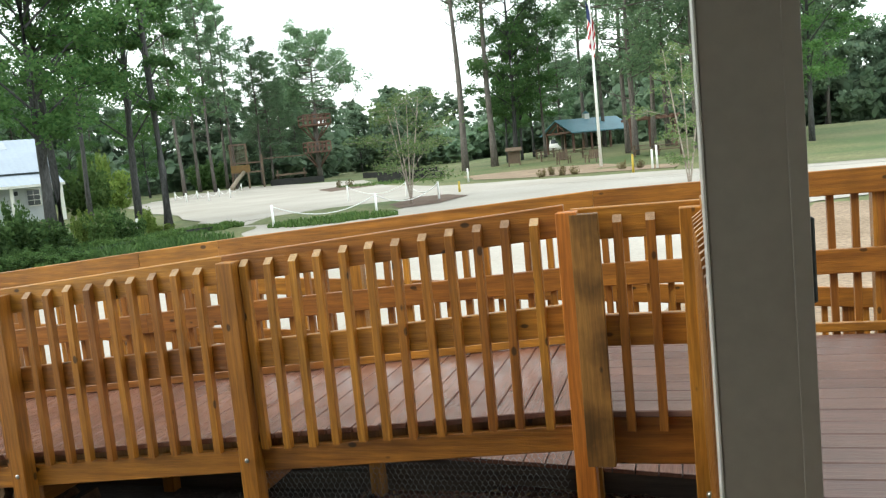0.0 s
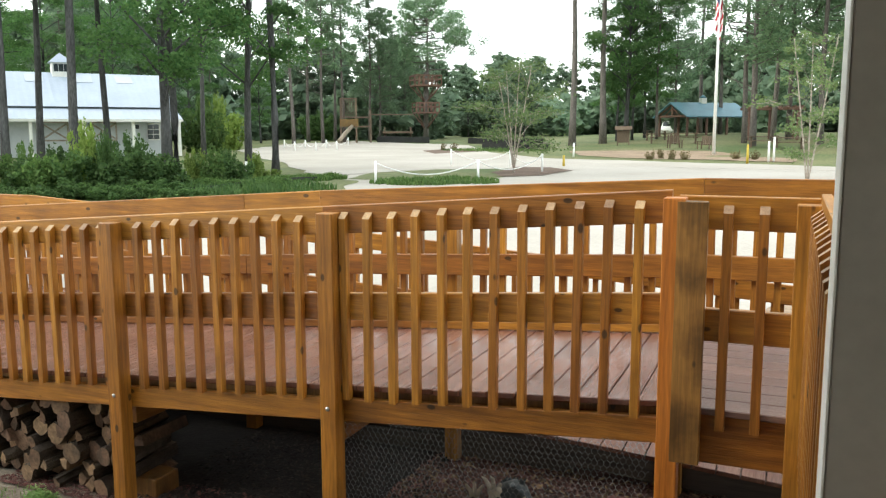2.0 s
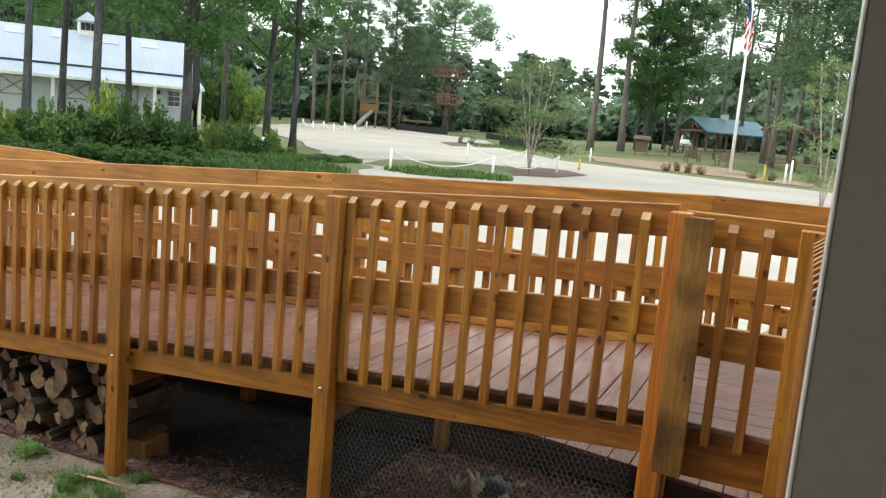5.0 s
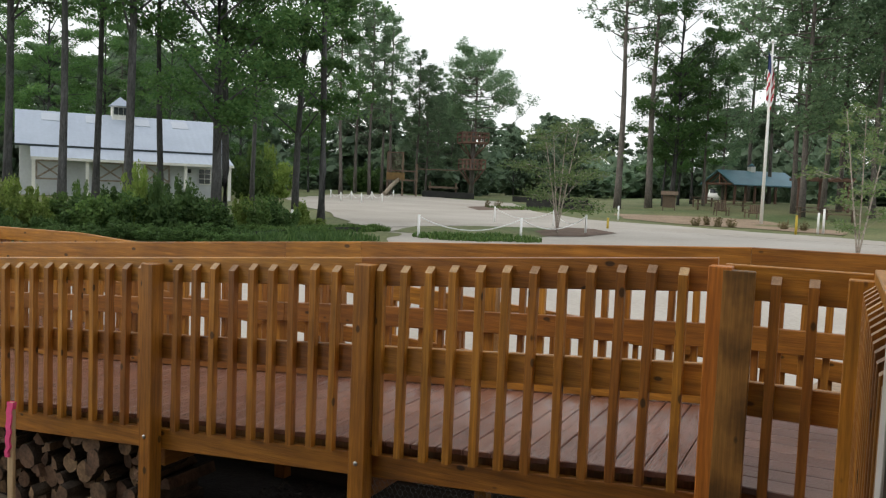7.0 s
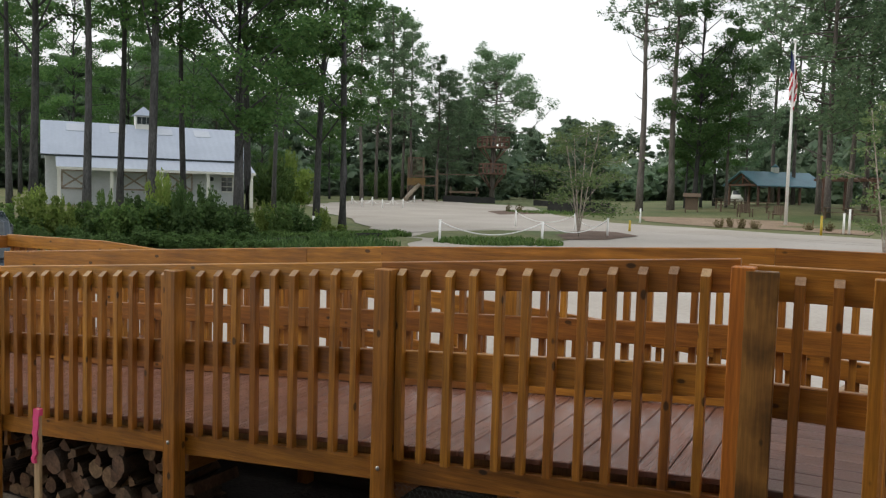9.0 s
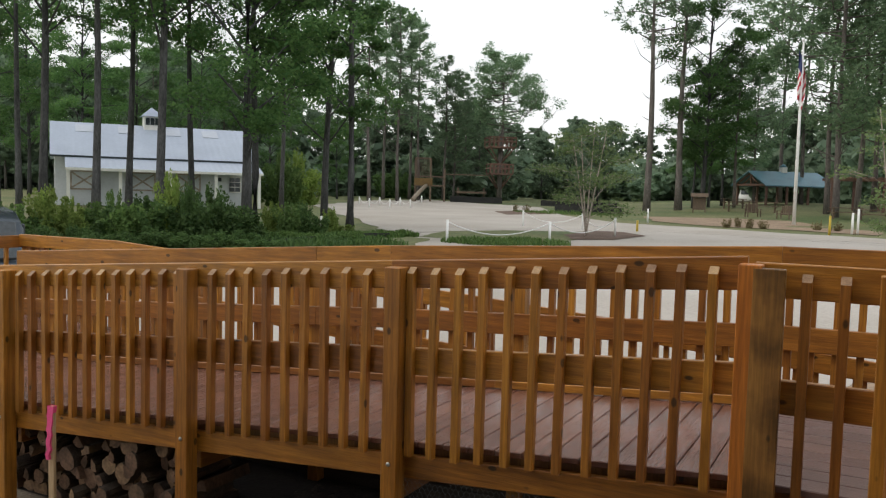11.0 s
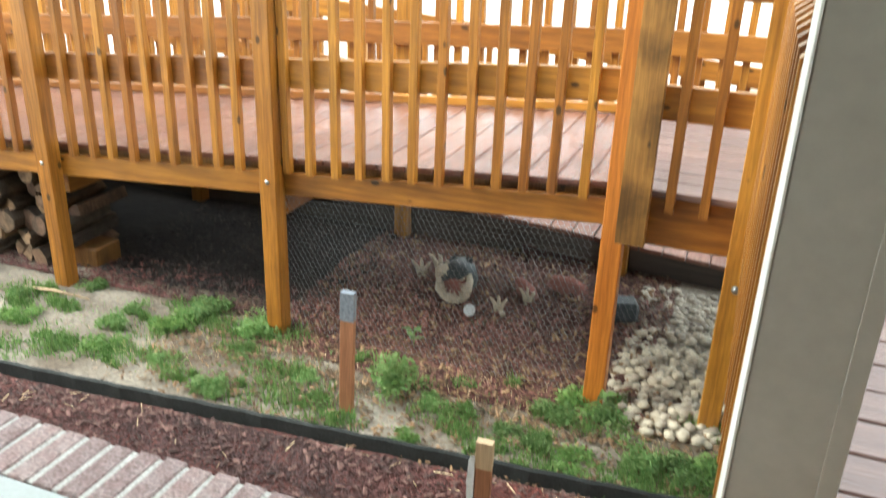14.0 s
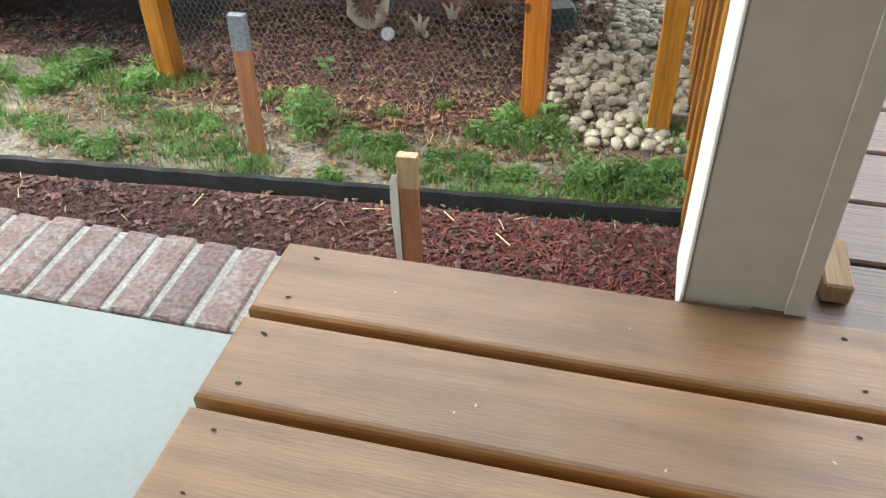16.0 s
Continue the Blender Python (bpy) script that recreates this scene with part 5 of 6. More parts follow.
def bench(b, d, zo=0.0):
    x, y, z = spot(b, d)
    t = thing("picnic_bench", "weathered wooden picnic bench on the grass", "bench", "picnic benches")
    t.matrix_basis = pose(x, y, z + zo, 0, 0, b + 10)
    part("top", box(-1.0, 1.0, -0.35, 0.35, 0.7, 0.75, 0.01), old_wood, t)
    for s in (-1, 1):
        part("seat", box(-1.0, 1.0, s * 0.7 - 0.13, s * 0.7 + 0.13, 0.42, 0.46, 0.01), old_wood, t)
        part("leg", box(s * 0.75 - 0.05, s * 0.75 + 0.05, -0.7, 0.7, 0.36, 0.42, 0.0), old_wood, t)
        part("leg", box(s * 0.75 - 0.05, s * 0.75 + 0.05, -0.12, 0.12, -0.4, 0.7, 0.0), old_wood, t)


for b, d in BENCHES:
    bench(b, d)


def black_fence(points, h):
    bm = bmesh.new()
    prev = None
    for i in range(len(points) - 1):
        for k in range(12):
            f = k / 12
            b, d = points[i][0] + (points[i + 1][0] - points[i][0]) * f, points[i][1] + (points[i + 1][1] - points[i][1]) * f
            x, y, z = spot(b, d)
            top = h * (0.85 + 0.2 * noise.noise((x, y, 2)))
            ring = [bm.verts.new((x, y, z - 0.05)), bm.verts.new((x, y, z + top)), bm.verts.new((x, y + 0.03, z + top)), bm.verts.new((x, y + 0.03, z - 0.05))]
            if prev:
                for q in range(3):
                    bm.faces.new((prev[q], ring[q], ring[q + 1], prev[q + 1]))
            prev = ring
    tagged(part("silt_fence", bm, black_cloth), "sagging black silt fence at the lot's edge", "fence")


for pts, h in FENCES:
    black_fence(pts, h)
for b, d, h, mat_k in MARKERS:
    x, y, z = spot(b, d)
    tagged(part("marker_post", tube([(x, y, z - 0.1), (x, y, z + h)], [0.06, 0.05], 8), {"y": yellow, "w": white_plain, "t": old_wood}[mat_k]), {"y": "yellow marker post beside the lot", "w": "white pipe standing beside the lot", "t": "short wooden post on the grass"}[mat_k], "post")


def kiosk(bearing, d):
    x, y, z = spot(bearing, d)
    t = thing("info_kiosk", "small roofed wooden notice kiosk on the grass", "kiosk")
    t.matrix_basis = pose(x, y, z, 0, 0, bearing) @ Matrix.Diagonal((0.58, 0.58, 0.66, 1))
    for s in (-1, 1):
        part("post", box(s * 0.75 - 0.07, s * 0.75 + 0.07, -0.07, 0.07, -0.3, 1.9, 0.01), old_wood, t)
    part("panel", box(-0.68, 0.68, -0.04, 0.04, 0.3, 1.7, 0.01), old_wood, t)
    part("roof", gable_roof(1.9, 1.0, 0.3, 1.9, 0.15, 0.06), old_wood, t)


def slat_chair(bearing, d, turn):
    x, y, z = spot(bearing, d)
    t = thing("garden_chair", "weathered slatted wooden garden chair", "chair", "garden chairs")
    t.matrix_basis = pose(x, y, z, 0, 0, bearing + turn) @ Matrix.Diagonal((0.8, 0.8, 0.8, 1))
    part("seat", box(-0.55, 0.55, -0.4, 0.3, 0.36, 0.42, 0.01), old_wood, t)
    for i in range(6):
        part("slat", box(-0.52 + i * 0.18, -0.38 + i * 0.18, 0.28, 0.33, 0.3, 1.05, 0.005), old_wood, t)
    for sx in (-1, 1):
        part("armrest", box(sx * 0.55 - 0.06, sx * 0.55 + 0.06, -0.42, 0.34, 0.6, 0.64, 0.005), old_wood, t)
        for yy in (-0.36, 0.26):
            part("leg", box(sx * 0.53 - 0.04, sx * 0.53 + 0.04, yy - 0.04, yy + 0.04, -0.1, 0.6, 0.005), old_wood, t)


kiosk(*KIOSK)
for b, d, turn in CHAIRS:
    slat_chair(b, d, turn)
for b, d in SMALL_PLANTS:
    bush(b, d, 0.34, 0.5, DRY, "small half-bare reddish shrub in the tan bed")


# ---- parked car beyond the ramp ----
def car(bearing, d, turn, drop, paint, label):
    x, y, z = spot(bearing, d)
    t = thing("car", label, "car", "parked cars")
    t.matrix_basis = pose(x, y, z - drop, 0, 0, turn)
    prof = [(-2.3, 0.35), (-2.35, 0.8), (-2.2, 1.05), (-1.9, 1.15), (-1.55, 1.62), (-1.2, 1.74), (0.5, 1.76), (0.85, 1.68), (1.35, 1.15), (2.2, 1.0), (2.35, 0.75), (2.3, 0.35)]
    bm = bmesh.new()
    rows = []
    for yy, s in ((-0.92, 0.93), (-0.86, 1.0), (0, 1.02), (0.86, 1.0), (0.92, 0.93)):
        rows.append([bm.verts.new((px, yy * (1 - 0.12 * max(0, pz - 1.0)), 0.35 + (pz - 0.35) * s)) for px, pz in prof])
    for r0, r1 in zip(rows, rows[1:]):
        for k in range(len(prof)):
            bm.faces.new((r0[k], r0[(k + 1) % len(prof)], r1[(k + 1) % len(prof)], r1[k])).smooth = True
    bm.faces.new(rows[0])
    bm.faces.new(rows[-1][::-1])
    bmesh.ops.recalc_face_normals(bm, faces=bm.faces)
    part("body", bm, paint, t)
    part("side_window", box(-1.5, 0.8, -0.87, -0.83, 1.18, 1.6, 0.02), dark_glass, t)
    part("side_window", box(-1.5, 0.8, 0.83, 0.87, 1.18, 1.6, 0.02), dark_glass, t)
    bm = box(-0.02, 0.02, -0.75, 0.75, -0.34, 0.34, 0.01)
    bmesh.ops.transform(bm, matrix=pose(1.12, 0, 1.42, 0, -43, 0), verts=bm.verts)
    part("windscreen", bm, dark_glass, t)
    bm = box(-0.02, 0.02, -0.75, 0.75, -0.28, 0.28, 0.01)
    bmesh.ops.transform(bm, matrix=pose(-1.76, 0, 1.4, 0, 37, 0), verts=bm.verts)
    part("rear_window", bm, dark_glass, t)
    for s in (-1, 1):
        part("mirror", box(0.75, 0.95, s * 1.0 - 0.1, s * 1.0 + 0.1, 1.15, 1.3, 0.03), white_plain, t)
        for px in (-1.45, 1.45):
            w = part("wheel", tube([(px, s * 0.95, 0.36), (px, s * 0.7, 0.36)], [0.36, 0.36], 20), rubber, t)
            part("rim", tube([(px, s * 0.965, 0.36), (px, s * 0.93, 0.36)], [0.2, 0.22], 14), steel, w)


car(58.4, 13.6, 150, 0.12, car_paint, "dark parked sport utility car seen over the railing")
car(7.6, 101, 92, 0.4, white_plain, "white car parked beyond the picnic pavilion")


# ---- under and beside the ramp ----
# firewood stacked under the ramp
rl = random.Random(9)


def log_mesh(seed):
    """A split or round billet along y: bark outside, pale split ends."""
    rg = random.Random(seed)
    kind = 0 if seed % 5 == 0 else 1
    r = 0.062
    n = 10
    span = math.tau if kind == 0 else math.pi * rg.uniform(0.4, 0.95)
    ring = [(r * rg.uniform(0.85, 1.12) * math.cos(span * k / n), r * rg.uniform(0.85, 1.12) * math.sin(span * k / n)) for k in range(n + (0 if kind == 0 else 1))]
    if kind:
        ring.append((rg.uniform(-0.01, 0.02), rg.uniform(-0.02, 0.0)))
    mx, mz = sum(p[0] for p in ring) / len(ring), sum(p[1] for p in ring) / len(ring)
    ring = [(a - mx, b - mz) for a, b in ring]
    verts, faces, idx = [], [], []
    m = len(ring)
    for y in (-0.2, -0.19, 0.19, 0.2):
        s = 0.96 if abs(y) == 0.2 else 1.0
        verts += [(a * s, y, b * s) for a, b in ring]
    for q in range(3):
        for k in range(m):
            faces.append((q * m + k, q * m + (k + 1) % m, (q + 1) * m + (k + 1) % m, (q + 1) * m + k))
            idx.append(1 if kind and k >= m - 2 else 0)
    faces.append(tuple(range(m))[::-1])
    faces.append(tuple(range(3 * m, 4 * m)))
    idx += [1, 1]
    me = mesh_of("firewood_log", verts, faces, log_bark)
    me.materials.append(log_end)
    me.polygons.foreach_set("material_index", idx)
    return me


LOGS = [log_mesh(s) for s in range(9)]
for row in range(6):
    for i in range(17):
        x = -5.55 + 0.118 * i + (0.06 if row % 2 else 0) + rl.uniform(-0.015, 0.015)
        z = 0.235 + row * 0.098 + rl.uniform(-0.012, 0.012)
        if x > -3.55 or z > deck_z(x) - 0.2:
            continue
        s = rl.uniform(0.85, 1.32)
        ob = new("firewood_log", LOGS[rl.randrange(9)])
        ob.matrix_basis = pose(x, 3.95 + rl.uniform(-0.09, 0.09), z, rl.uniform(-3, 3), rl.uniform(0, 360), rl.uniform(-4, 4)) @ Matrix.Diagonal((s, 1, s, 1))
        tagged(ob, "split firewood log stacked under the ramp", "firewood", "woodpile")

# chicken wire hung below the ramp
def wire_net(x0, x1, y, z_top, z_bot, cell=0.028):
    verts, faces = [], []
    w, h = cell, cell * 0.9

    def strand(p, q):
        d = (Vector(q) - Vector(p))
        if d.length < 1e-5:
            return
        d.normalize()
        a = d.orthogonal().normalized() * 0.0006
        b = d.cross(a).normalized() * 0.0006
        k = len(verts)
        for c in (p, q):
            for e in (a, b, -a, -b):
                verts.append(tuple(Vector(c) + e))
        for j in range(4):
            faces.append((k + j, k + (j + 1) % 4, k + 4 + (j + 1) % 4, k + 4 + j))
    nx, nz = int((x1 - x0) / w), int((z_top(x0) + 0.1 - z_bot) / h) + 2
    for j in range(nz):
        for i in range(nx):
            ox = w / 2 if j % 2 else 0
            x, z = x0 + ox + i * w, z_bot + j * h
            if z > z_top(x):
                continue
            def at(px, pz):
                return (px, y + 0.012 * math.sin(px * 7) * math.cos(pz * 6) - 0.05 * max(0, 0.32 - pz) * 2, pz)
            strand(at(x, z), at(x, z + h * 0.42))
            strand(at(x, z + h * 0.42), at(x + w / 2, z + h))
            strand(at(x, z + h * 0.42), at(x - w / 2, z + h))
    tagged(new("chicken_wire", mesh_of("chicken_wire", verts, faces, galvan)), "galvanised chicken wire hung under the ramp", "wire netting")


wire_net(-2.1, -0.55, 3.63, lambda x: deck_z(x) - 0.2, 0.18)
wire_net(-0.46, 0.0, 3.95, lambda x: 0.55, 0.2)

# stakes
def stake(x, y, foot, top, w, label, material=None, lean=(0, 0), tip=None):
    t = thing("survey_stake", label, "stake", "wooden stakes", at=(x, y, foot))
    t.rotation_euler = (radians(lean[0]), radians(lean[1]), radians(4))
    h = top - foot
    part("shaft", box(-w / 2, w / 2, -w / 4, w / 4, -0.1, h, 0.002), material or stake_wood, t)
    if tip:
        part("tip", box(-w / 2 - 0.001, w / 2 + 0.001, -w / 4 - 0.001, w / 4 + 0.001, h - tip[1], h + 0.0015, 0.001), tip[0], t)
    return t


grey_tip = surface("grey_paint", (0.22, 0.24, 0.27), (0.17, 0.19, 0.22), 9, 0.7, 0.1)
stake(-1.47, 3.085, 0.17, 0.755, 0.06, "wooden stake with a grey painted tip in the soil", None, (0, 1.5), (grey_tip, 0.13))
s2 = stake(-0.553, 2.12, 0.17, 0.92, 0.045, "wooden stake with a pale top and white flagging in the mulch", None, (0, 0), (raw_wood, 0.085))
bm = bmesh.new()
prev = None
for i in range(15):
    z = 0.69 - 0.045 * i
    out = 0.003 * math.sin(i * 0.9)
    ring = [bm.verts.new(p) for p in ((-0.0235, -0.0135, z), (-0.024, 0.008, z), (-0.04 - out, 0.004, z), (-0.04 - out, -0.0165, z))]
    ring.reverse()
    if prev:
        for k in range(4):
            bm.faces.new((prev[k], ring[k], ring[(k + 1) % 4], prev[(k + 1) % 4]))
    prev = ring
part("ribbon", bm, white_plain, s2, "white plastic flagging strip")
s3 = stake(PINKS[0], PINKS[1], 0.17, PINKS[2], 0.045, "weathered stake with pink flagging tape beside the woodpile", raw_wood)
hh = PINKS[2] - 0.17
bm = bmesh.new()
prev = None
for i in range(12):
    z = hh + 0.004 - 0.03 * i
    q = 0.002 * math.sin(i * 2.3)
    w = 0.0255 - 0.0012 * i
    ring = [bm.verts.new((sx * w - 0.0008 * i + q * (1 + 0.4 * i), sy * 0.0135 - 0.0015 * i, z)) for sx, sy in ((-1, -1), (1, -1), (1, 1), (-1, 1))]
    if prev:
        for k in range(4):
            bm.faces.new((prev[k], prev[(k + 1) % 4], ring[(k + 1) % 4], ring[k]))
    prev = ring
part("ribbon", bm, pink, s3, "bright pink flagging tape")

# weeds and grass in the soil strip
def blades(name, patches, count, height, material, label, seed, wide=0.004):
    rg = random.Random(seed)
    verts, faces = [], []
    for _ in range(count):
        cx, cy, cr = patches[rg.randrange(len(patches))]
        a, r = rg.random() * math.tau, cr * math.sqrt(rg.random())
        x, y = cx + r * math.cos(a), cy + r * 0.7 * math.sin(a)
        z = rise(x, y)
        h = height * rg.uniform(0.4, 1.1) * (1.15 - 0.5 * r / cr)
        b, bend = rg.random() * math.tau, h * rg.uniform(0.2, 0.8)
        dx, dy = math.cos(b), math.sin(b)
        w = wide * rg.uniform(0.6, 1.3)
        k = len(verts)
        verts += [(x - dy * w, y + dx * w, z), (x + dy * w, y - dx * w, z), (x + dx * bend * 0.35 + dy * w * 0.8, y + dy * bend * 0.35 - dx * w * 0.8, z + h * 0.6), (x + dx * bend * 0.35 - dy * w * 0.8, y + dy * bend * 0.35 + dx * w * 0.8, z + h * 0.6), (x + dx * bend, y + dy * bend, z + h)]
        faces += [(k, k + 1, k + 2, k + 3), (k + 3, k + 2, k + 4)]
    return tagged(new(name, mesh_of(name, verts, faces, material)), label, "grass", kind="stuff")


rw = random.Random(61)
TUFTS = []
for _ in range(44):
    x, y, r = rw.uniform(-3.9, 0.1), 2.98 + 0.62 * rw.random() ** 1.3, rw.uniform(0.03, 0.17)
    TUFTS += [(x + rw.uniform(-r, r), y + rw.uniform(-r, r) * 0.6, r * rw.uniform(0.4, 1.1)) for _ in range(1 + int(r * 30))]
blades("grass_tufts", TUFTS + GRASS * 3, 9000, 0.07, grass_leaf, "tufts of bright green grass in sandy soil", 21, 0.0028)
blades("low_weeds", WEEDS + TUFTS[::2], 3600, 0.035, weed_leaf, "low broad-leaved weeds in sandy soil", 22, 0.008)
blades("moss_and_sprouts", [(-4.0 + 0.35 * i, 3.2 + 0.15 * (i % 2), 0.34) for i in range(13)], 1700, 0.018, weed_leaf, "short sprouts and moss over the soil", 27, 0.004)
blades("dry_grass", [(-2.6 + 0.9 * i, 3.2 + 0.12 * (i % 3), 0.4) for i in range(4)], 1200, 0.05, straw, "dry tan grass and litter", 23, 0.002)
blades("verge_grass", [spot(57 - 1.3 * i, 24.5 + (i % 3))[:2] + (1.1,) for i in range(20)], 9000, 0.34, leaf_shrub, "tall rough grass along the hedge", 34, 0.022)
blades("lot_grass", [spot(b, d)[:2] + (r,) for b, d, r in LOT_GRASS], 9500, 0.26, leaf_mid, "long grass at the edge of the lot", 24, 0.03)

# bright leafy weed beside the stake, small seedling by the wire
wm = leaves_mesh("weed_plant", [(0, 0, 0.07), (0.05, 0.02, 0.12), (-0.05, 0.01, 0.1), (0.02, -0.04, 0.05), (0.0, 0.0, 0.16)], 0.07, 650, 0.016, weed_leaf, 31, 0.9, 0.4)
ob = new("weed_plant", wm)
ob.location = (-1.34, 3.28, 0.18)
tagged(ob, "feathery bright green weed beside the stake", "weed")
def seedling(x, y, turn):
    t = thing("seedling", "small broad-leaved green seedling in the mulch", "seedling", "seedlings", at=(x, y, 0.175))
    part("stem", tube([(0, 0, 0), (0.01, 0, 0.06), (0.0, 0.01, 0.11)], [0.004, 0.003, 0.002], 5), weed_leaf, t)
    for i in range(6):
        bm = bmesh.new()
        vs = [bm.verts.new(p) for p in ((0, 0, 0), (0.025, -0.02, 0.012), (0.065, 0, 0.004), (0.025, 0.02, 0.012), (0.03, 0, 0.002))]
        for f in ((0, 1, 4), (1, 2, 4), (2, 3, 4), (3, 0, 4)):
            bm.faces.new([vs[k] for k in f])
        ob = part("leaf", bm, weed_leaf if i % 2 else leaf_birch, t)
        ob.matrix_basis = pose(0, 0, 0.04 + 0.013 * i, 0, -18 + 8 * (i % 3), turn + 137 * i)


MOUNDS = [(-1.15, 3.28), (-1.0, 3.25), (-0.77, 3.21), (-0.63, 3.16), (-0.47, 3.11), (-0.21, 3.19), (-0.04, 3.22), (0.07, 3.23), (-0.37, 3.45), (-0.62, 3.41), (-0.53, 3.52),
          (-2.22, 3.52), (-2.55, 3.6), (-2.62, 3.41), (-2.92, 3.46), (-1.75, 3.24), (-1.64, 3.1), (-2.15, 3.32), (-2.9, 3.28), (-2.8, 3.09), (-2.48, 3.11), (-2.1, 2.97), (-1.14, 2.98), (-3.3, 3.6), (-3.6, 3.35), (-3.4, 3.15), (-4.1, 3.5)]
mound_meshes = [leaves_mesh("weed_clump", [(rw.uniform(-0.07, 0.07), rw.uniform(-0.06, 0.06), rw.uniform(0.01, 0.05)) for _ in range(9)], 0.055, 900, 0.011, m, 80 + i, 0.55, 0.35) for i, m in enumerate((weed_leaf, grass_leaf, weed_leaf))]
for i, (x, y) in enumerate(MOUNDS):
    ob = new("weed_clump", mound_meshes[i % 3])
    s = rw.uniform(0.75, 1.5)
    ob.matrix_basis = pose(x, y, 0.17, 0, 0, rw.uniform(0, 360)) @ Matrix.Diagonal((s, s, s * rw.uniform(0.6, 1.1), 1))
    tagged(ob, "low fluffy green weed clump in sandy soil", "weed", "weed clumps")
bm = tube([(-3.62, 3.42, 0.2), (-3.4, 3.4, 0.23), (-3.2, 3.44, 0.2)], [0.006, 0.008, 0.005], 6)
tagged(part("twig", bm, raw_wood), "pale dry twig lying on the soil", "twig")
seedling(-1.42, 3.72, 10)
seedling(-0.42, 3.5, 60)

# river stones
bed = tagged(patch("stone_bed", [(-0.42, 3.45), (0.05, 3.35), (0.6, 3.5), (0.7, 4.3), (0.5, 5.0), (-0.1, 5.0), (-0.5, 4.3)], soil, 0.008, "sandy bed of river stones under the landing", 6), kind="structure")
stone_meshes = []
for s in range(5):
    bm = bmesh.new()
    bmesh.ops.create_icosphere(bm, subdivisions=1, radius=1.0)
    rg = random.Random(s)
    for v in bm.verts:
        v.co *= rg.uniform(0.85, 1.12)
        v.co.z *= 0.6
        v.co.y *= 0.8
    for f in bm.faces:
        f.smooth = True
    me = bpy.data.meshes.new("stone")
    bm.to_mesh(me)
    bm.free()
    me.materials.append(stone_mat)
    stone_meshes.append(me)
rs = random.Random(41)
for i in range(300):
    x, y = rs.uniform(-0.4, 0.45), 3.42 + 0.95 * rs.random()
    if x < -0.38 + 0.25 * abs(y - 3.8) * rs.random():
        continue
    r = rs.uniform(0.019, 0.04)
    share("stone", stone_meshes[i % 5], bed, pose(x, y, rise(x, y) + r * 0.5 + rs.random() * 0.02, rs.uniform(-20, 20), rs.uniform(-20, 20), rs.uniform(0, 360)) @ Matrix.Diagonal((r, r, r, 1)))
verts, faces = [], []
base_v = [tuple(v.co) for v in stone_meshes[0].vertices]
base_f = [tuple(p.vertices) for p in stone_meshes[0].polygons]
for i in range(1300):
    x, y = rs.uniform(-0.45, 0.62), 3.45 + 1.5 * rs.random()
    r, a = rs.uniform(0.016, 0.036), rs.random() * 6.28
    k = len(verts)
    z = rise(x, y) + r * 0.4
    verts += [(x + r * (vx * math.cos(a) - vy * math.sin(a)), y + r * (vx * math.sin(a) + vy * math.cos(a)), z + r * vz) for vx, vy, vz in base_v]
    faces += [tuple(k + q for q in f) for f in base_f]
ob = new("stone_fill", mesh_of("stone_fill", verts, faces, stone_stuff, True))
ob.parent = bed
tagged(ob, kind="stuff")

# reptile skull ornament, stones and small things behind the wire
def ornament():
    """A gaping toothed reptile head with a knobbed body trailing behind, in one mesh."""
    bm = bmesh.new()
    ring = [(0.115 * math.cos(a), 0, 0.095 * math.sin(a)) for a in [radians(-215 + 285 * i / 20) for i in range(21)]]
    tube([(x, -0.03 * math.sin(i * 0.9), z) for i, (x, y, z) in enumerate(ring)], [0.03 + 0.008 * math.sin(i * 1.3) for i in range(21)], 8, bm)
    for i in range(11):
        a = radians(-205 + 265 * i / 10)
        bmesh.ops.create_cone(bm, cap_ends=True, segments=5, radius1=0.012, radius2=0.001, depth=0.05,
                              matrix=Matrix.Translation((0.085 * math.cos(a), -0.02, 0.068 * math.sin(a))) @ pose(0, 0, 0, 0, -90 - math.degrees(a), 0))
    for f in bm.faces:
        f.material_index = 0
    n1 = len(bm.faces)
    tube([(0, 0.03, 0), (0, 0.012, 0), (0, 0.0, 0)], [0.1, 0.085, 0.03], 12, bm)
    n0 = len(bm.faces)
    tube([(0, 0.02, 0.0), (-0.04, 0.12, 0.05), (-0.12, 0.26, 0.07), (-0.24, 0.4, 0.03), (-0.4, 0.5, -0.05)], [0.1, 0.115, 0.09, 0.06, 0.02], 12, bm)
    for i in range(6):
        bmesh.ops.create_cone(bm, cap_ends=True, segments=5, radius1=0.03, radius2=0.002, depth=0.07, matrix=Matrix.Translation((-0.05 - 0.05 * i, 0.12 + 0.06 * i, 0.17 - 0.02 * i)))
    bm.faces.ensure_lookup_table()
    for f in bm.faces[n0:]:
        f.material_index = 1
    for f in bm.faces[n1:n0]:
        f.material_index = 2
    return bm


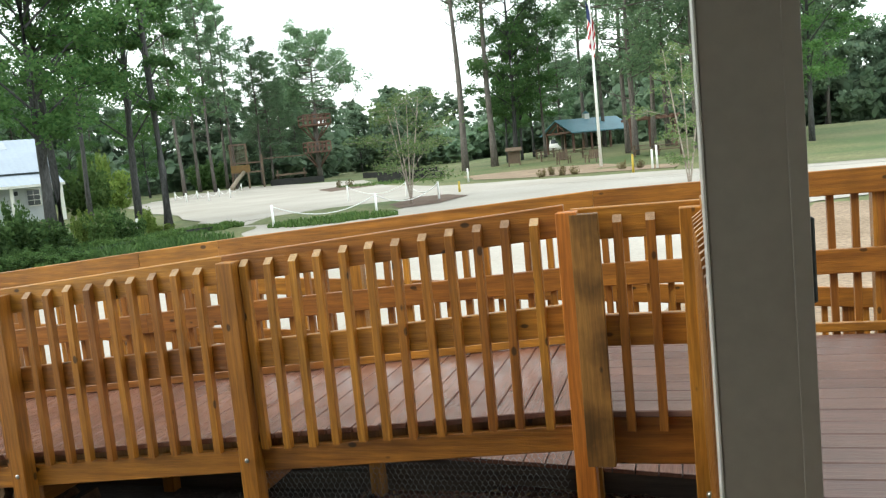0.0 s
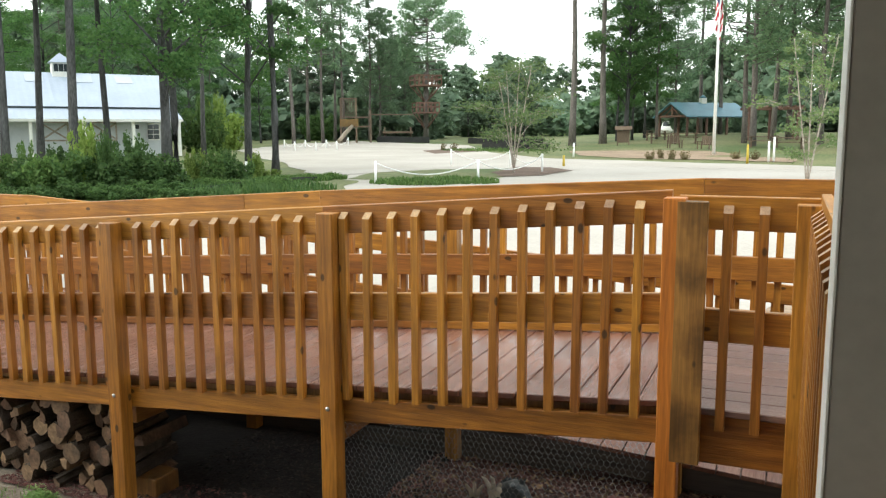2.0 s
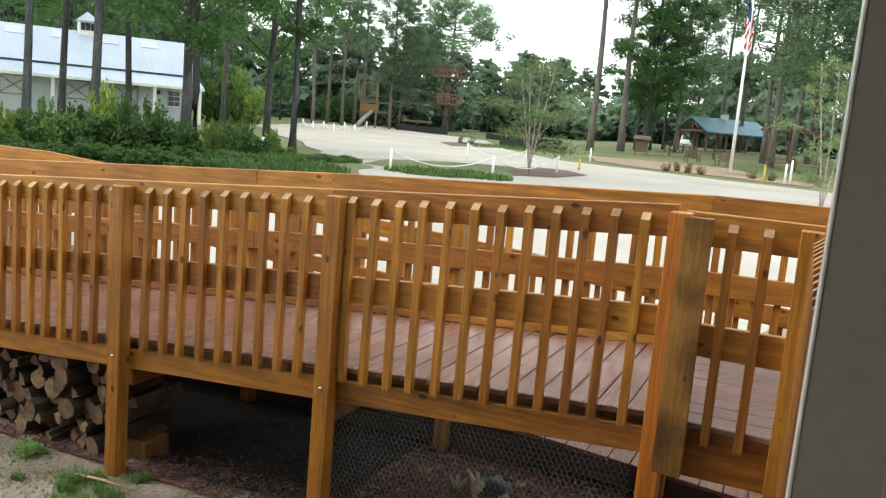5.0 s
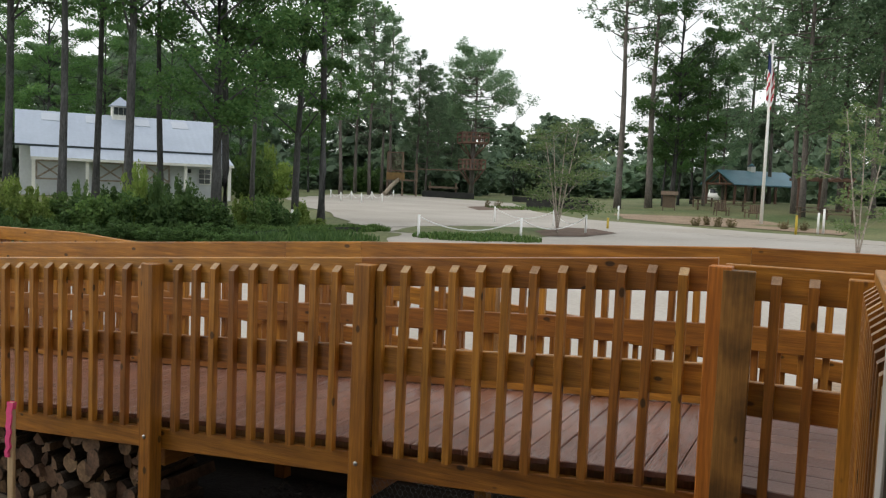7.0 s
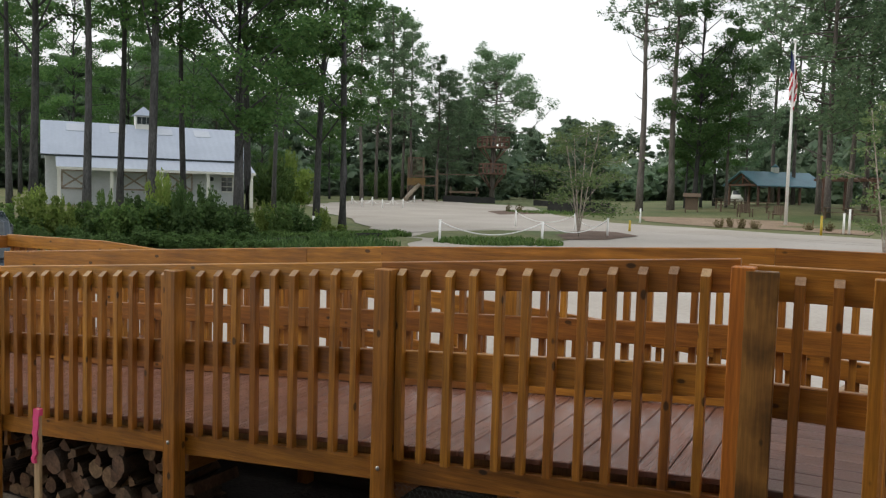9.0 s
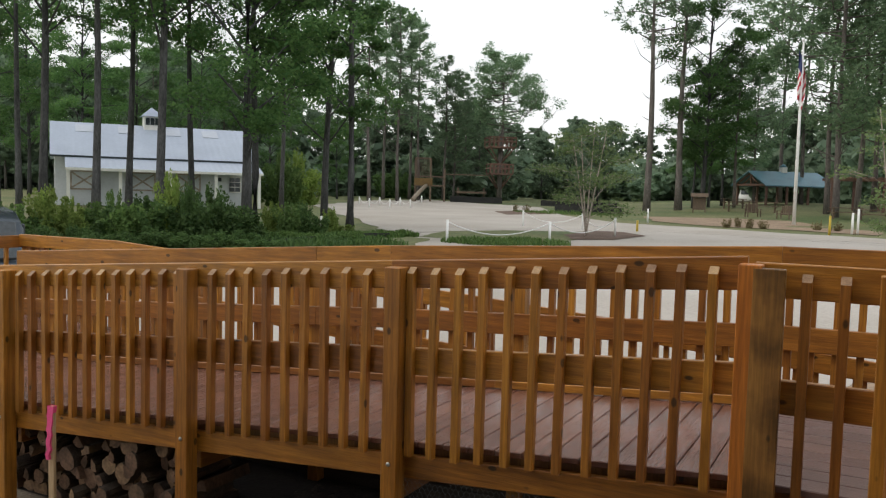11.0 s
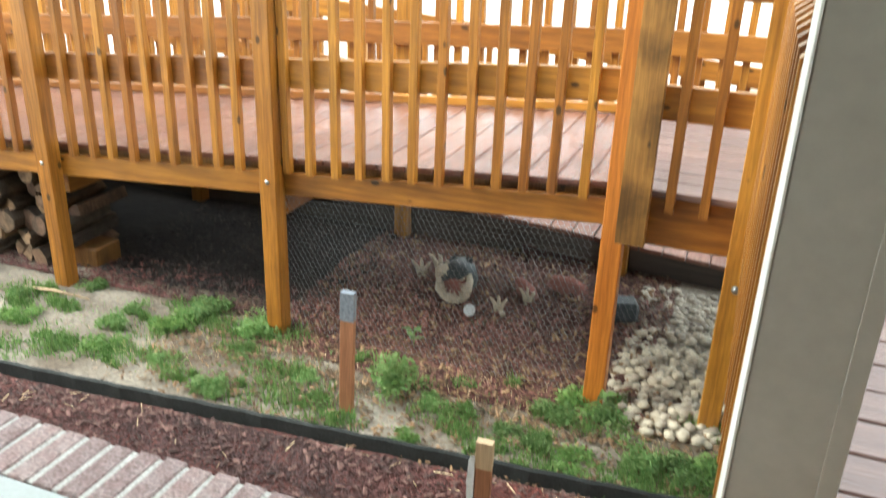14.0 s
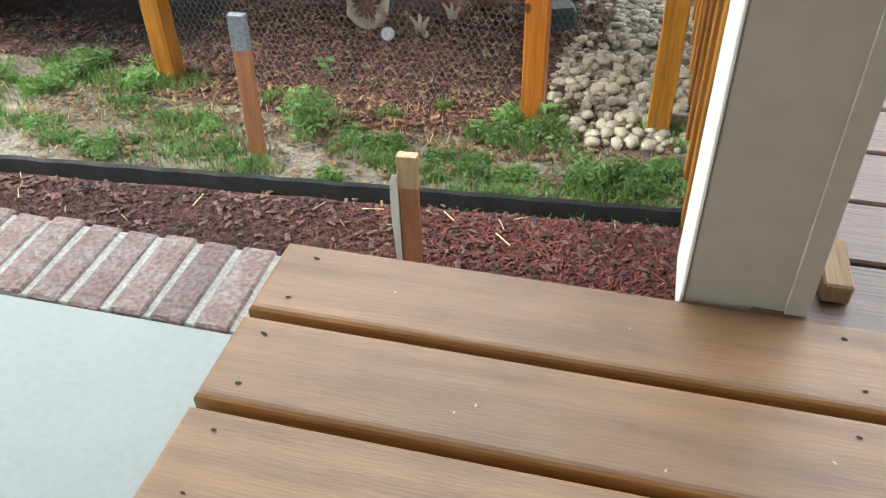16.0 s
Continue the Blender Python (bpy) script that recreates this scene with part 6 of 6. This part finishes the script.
ob = tagged(part("animal_statue", ornament(), bone), "gaping bone-toothed reptile ornament on the mulch", "statue")
ob.data.materials.append(dark_plastic)
ob.data.materials.append(clay)
ob.matrix_basis = pose(-1.42, 4.3, 0.28, -30, 18, -20) @ Matrix.Diagonal((0.9, 0.9, 0.85, 1))
disc = tagged(part("white_disc", tube([(0, 0, 0), (0, 0, 0.012)], [0.033, 0.031], 16), siding), "small white plastic disc lying on the mulch", "disc")
disc.matrix_basis = pose(-1.27, 4.15, 0.215, 52, 6, 0)
for x, y, s, m in ((-1.05, 4.5, 0.11, clay), (-0.85, 4.62, 0.13, clay), (-1.1, 4.2, 0.04, stone_mat)):
    ob = new("rock", stone_meshes[int(s * 100) % 5].copy())
    ob.data.materials[0] = m
    ob.matrix_basis = pose(x, y, 0.19 + s * 0.4, 10, 20, s * 3000) @ Matrix.Diagonal((s, s * 0.55, s * 0.9, 1))
    tagged(ob, "rough rock standing in the mulch under the ramp", "rock", "rocks")


def claw(x, y, turn, size):
    """A cream clawed foot half sunk in the mulch: three pointed, curved talons."""
    bm = bmesh.new()
    for k in range(3):
        a = (k - 1) * 0.9
        tube([(0.012 * a, 0.0, -0.03), (0.03 * a, -0.008, 0.04), (0.062 * a, -0.02, 0.08 + 0.015 * (k == 1)), (0.07 * a, -0.05, 0.1 + 0.02 * (k == 1))], [0.019, 0.016, 0.011, 0.001], 6, bm)
    ob = tagged(part("ornament_claw", bm, bone), "cream talons of the reptile ornament in red mulch", "ornament", "ornament claws")
    ob.matrix_basis = pose(x, y, 0.2, -8, 0, turn) @ Matrix.Diagonal((size, size, size, 1))


claw(-1.7, 4.52, 15, 0.85)
claw(-1.6, 4.58, -20, 1.05)
claw(-1.14, 4.26, 10, 0.75)
claw(-1.02, 4.42, -15, 0.75)
box_t = tagged(part("dark_box", box(-0.1, 0.1, -0.07, 0.07, 0, 0.12, 0.02), dark_plastic), "dark grey plastic box beside the river stones", "box")
box_t.matrix_basis = pose(-0.52, 4.45, 0.18, 0, 0, 20)
tagged(part("ground_timber", box(-3.72, -3.46, 3.8, 4.0, 0.17, 0.30, 0.006), wood_brown), "yellowish timber offcut under the ramp", "timber")
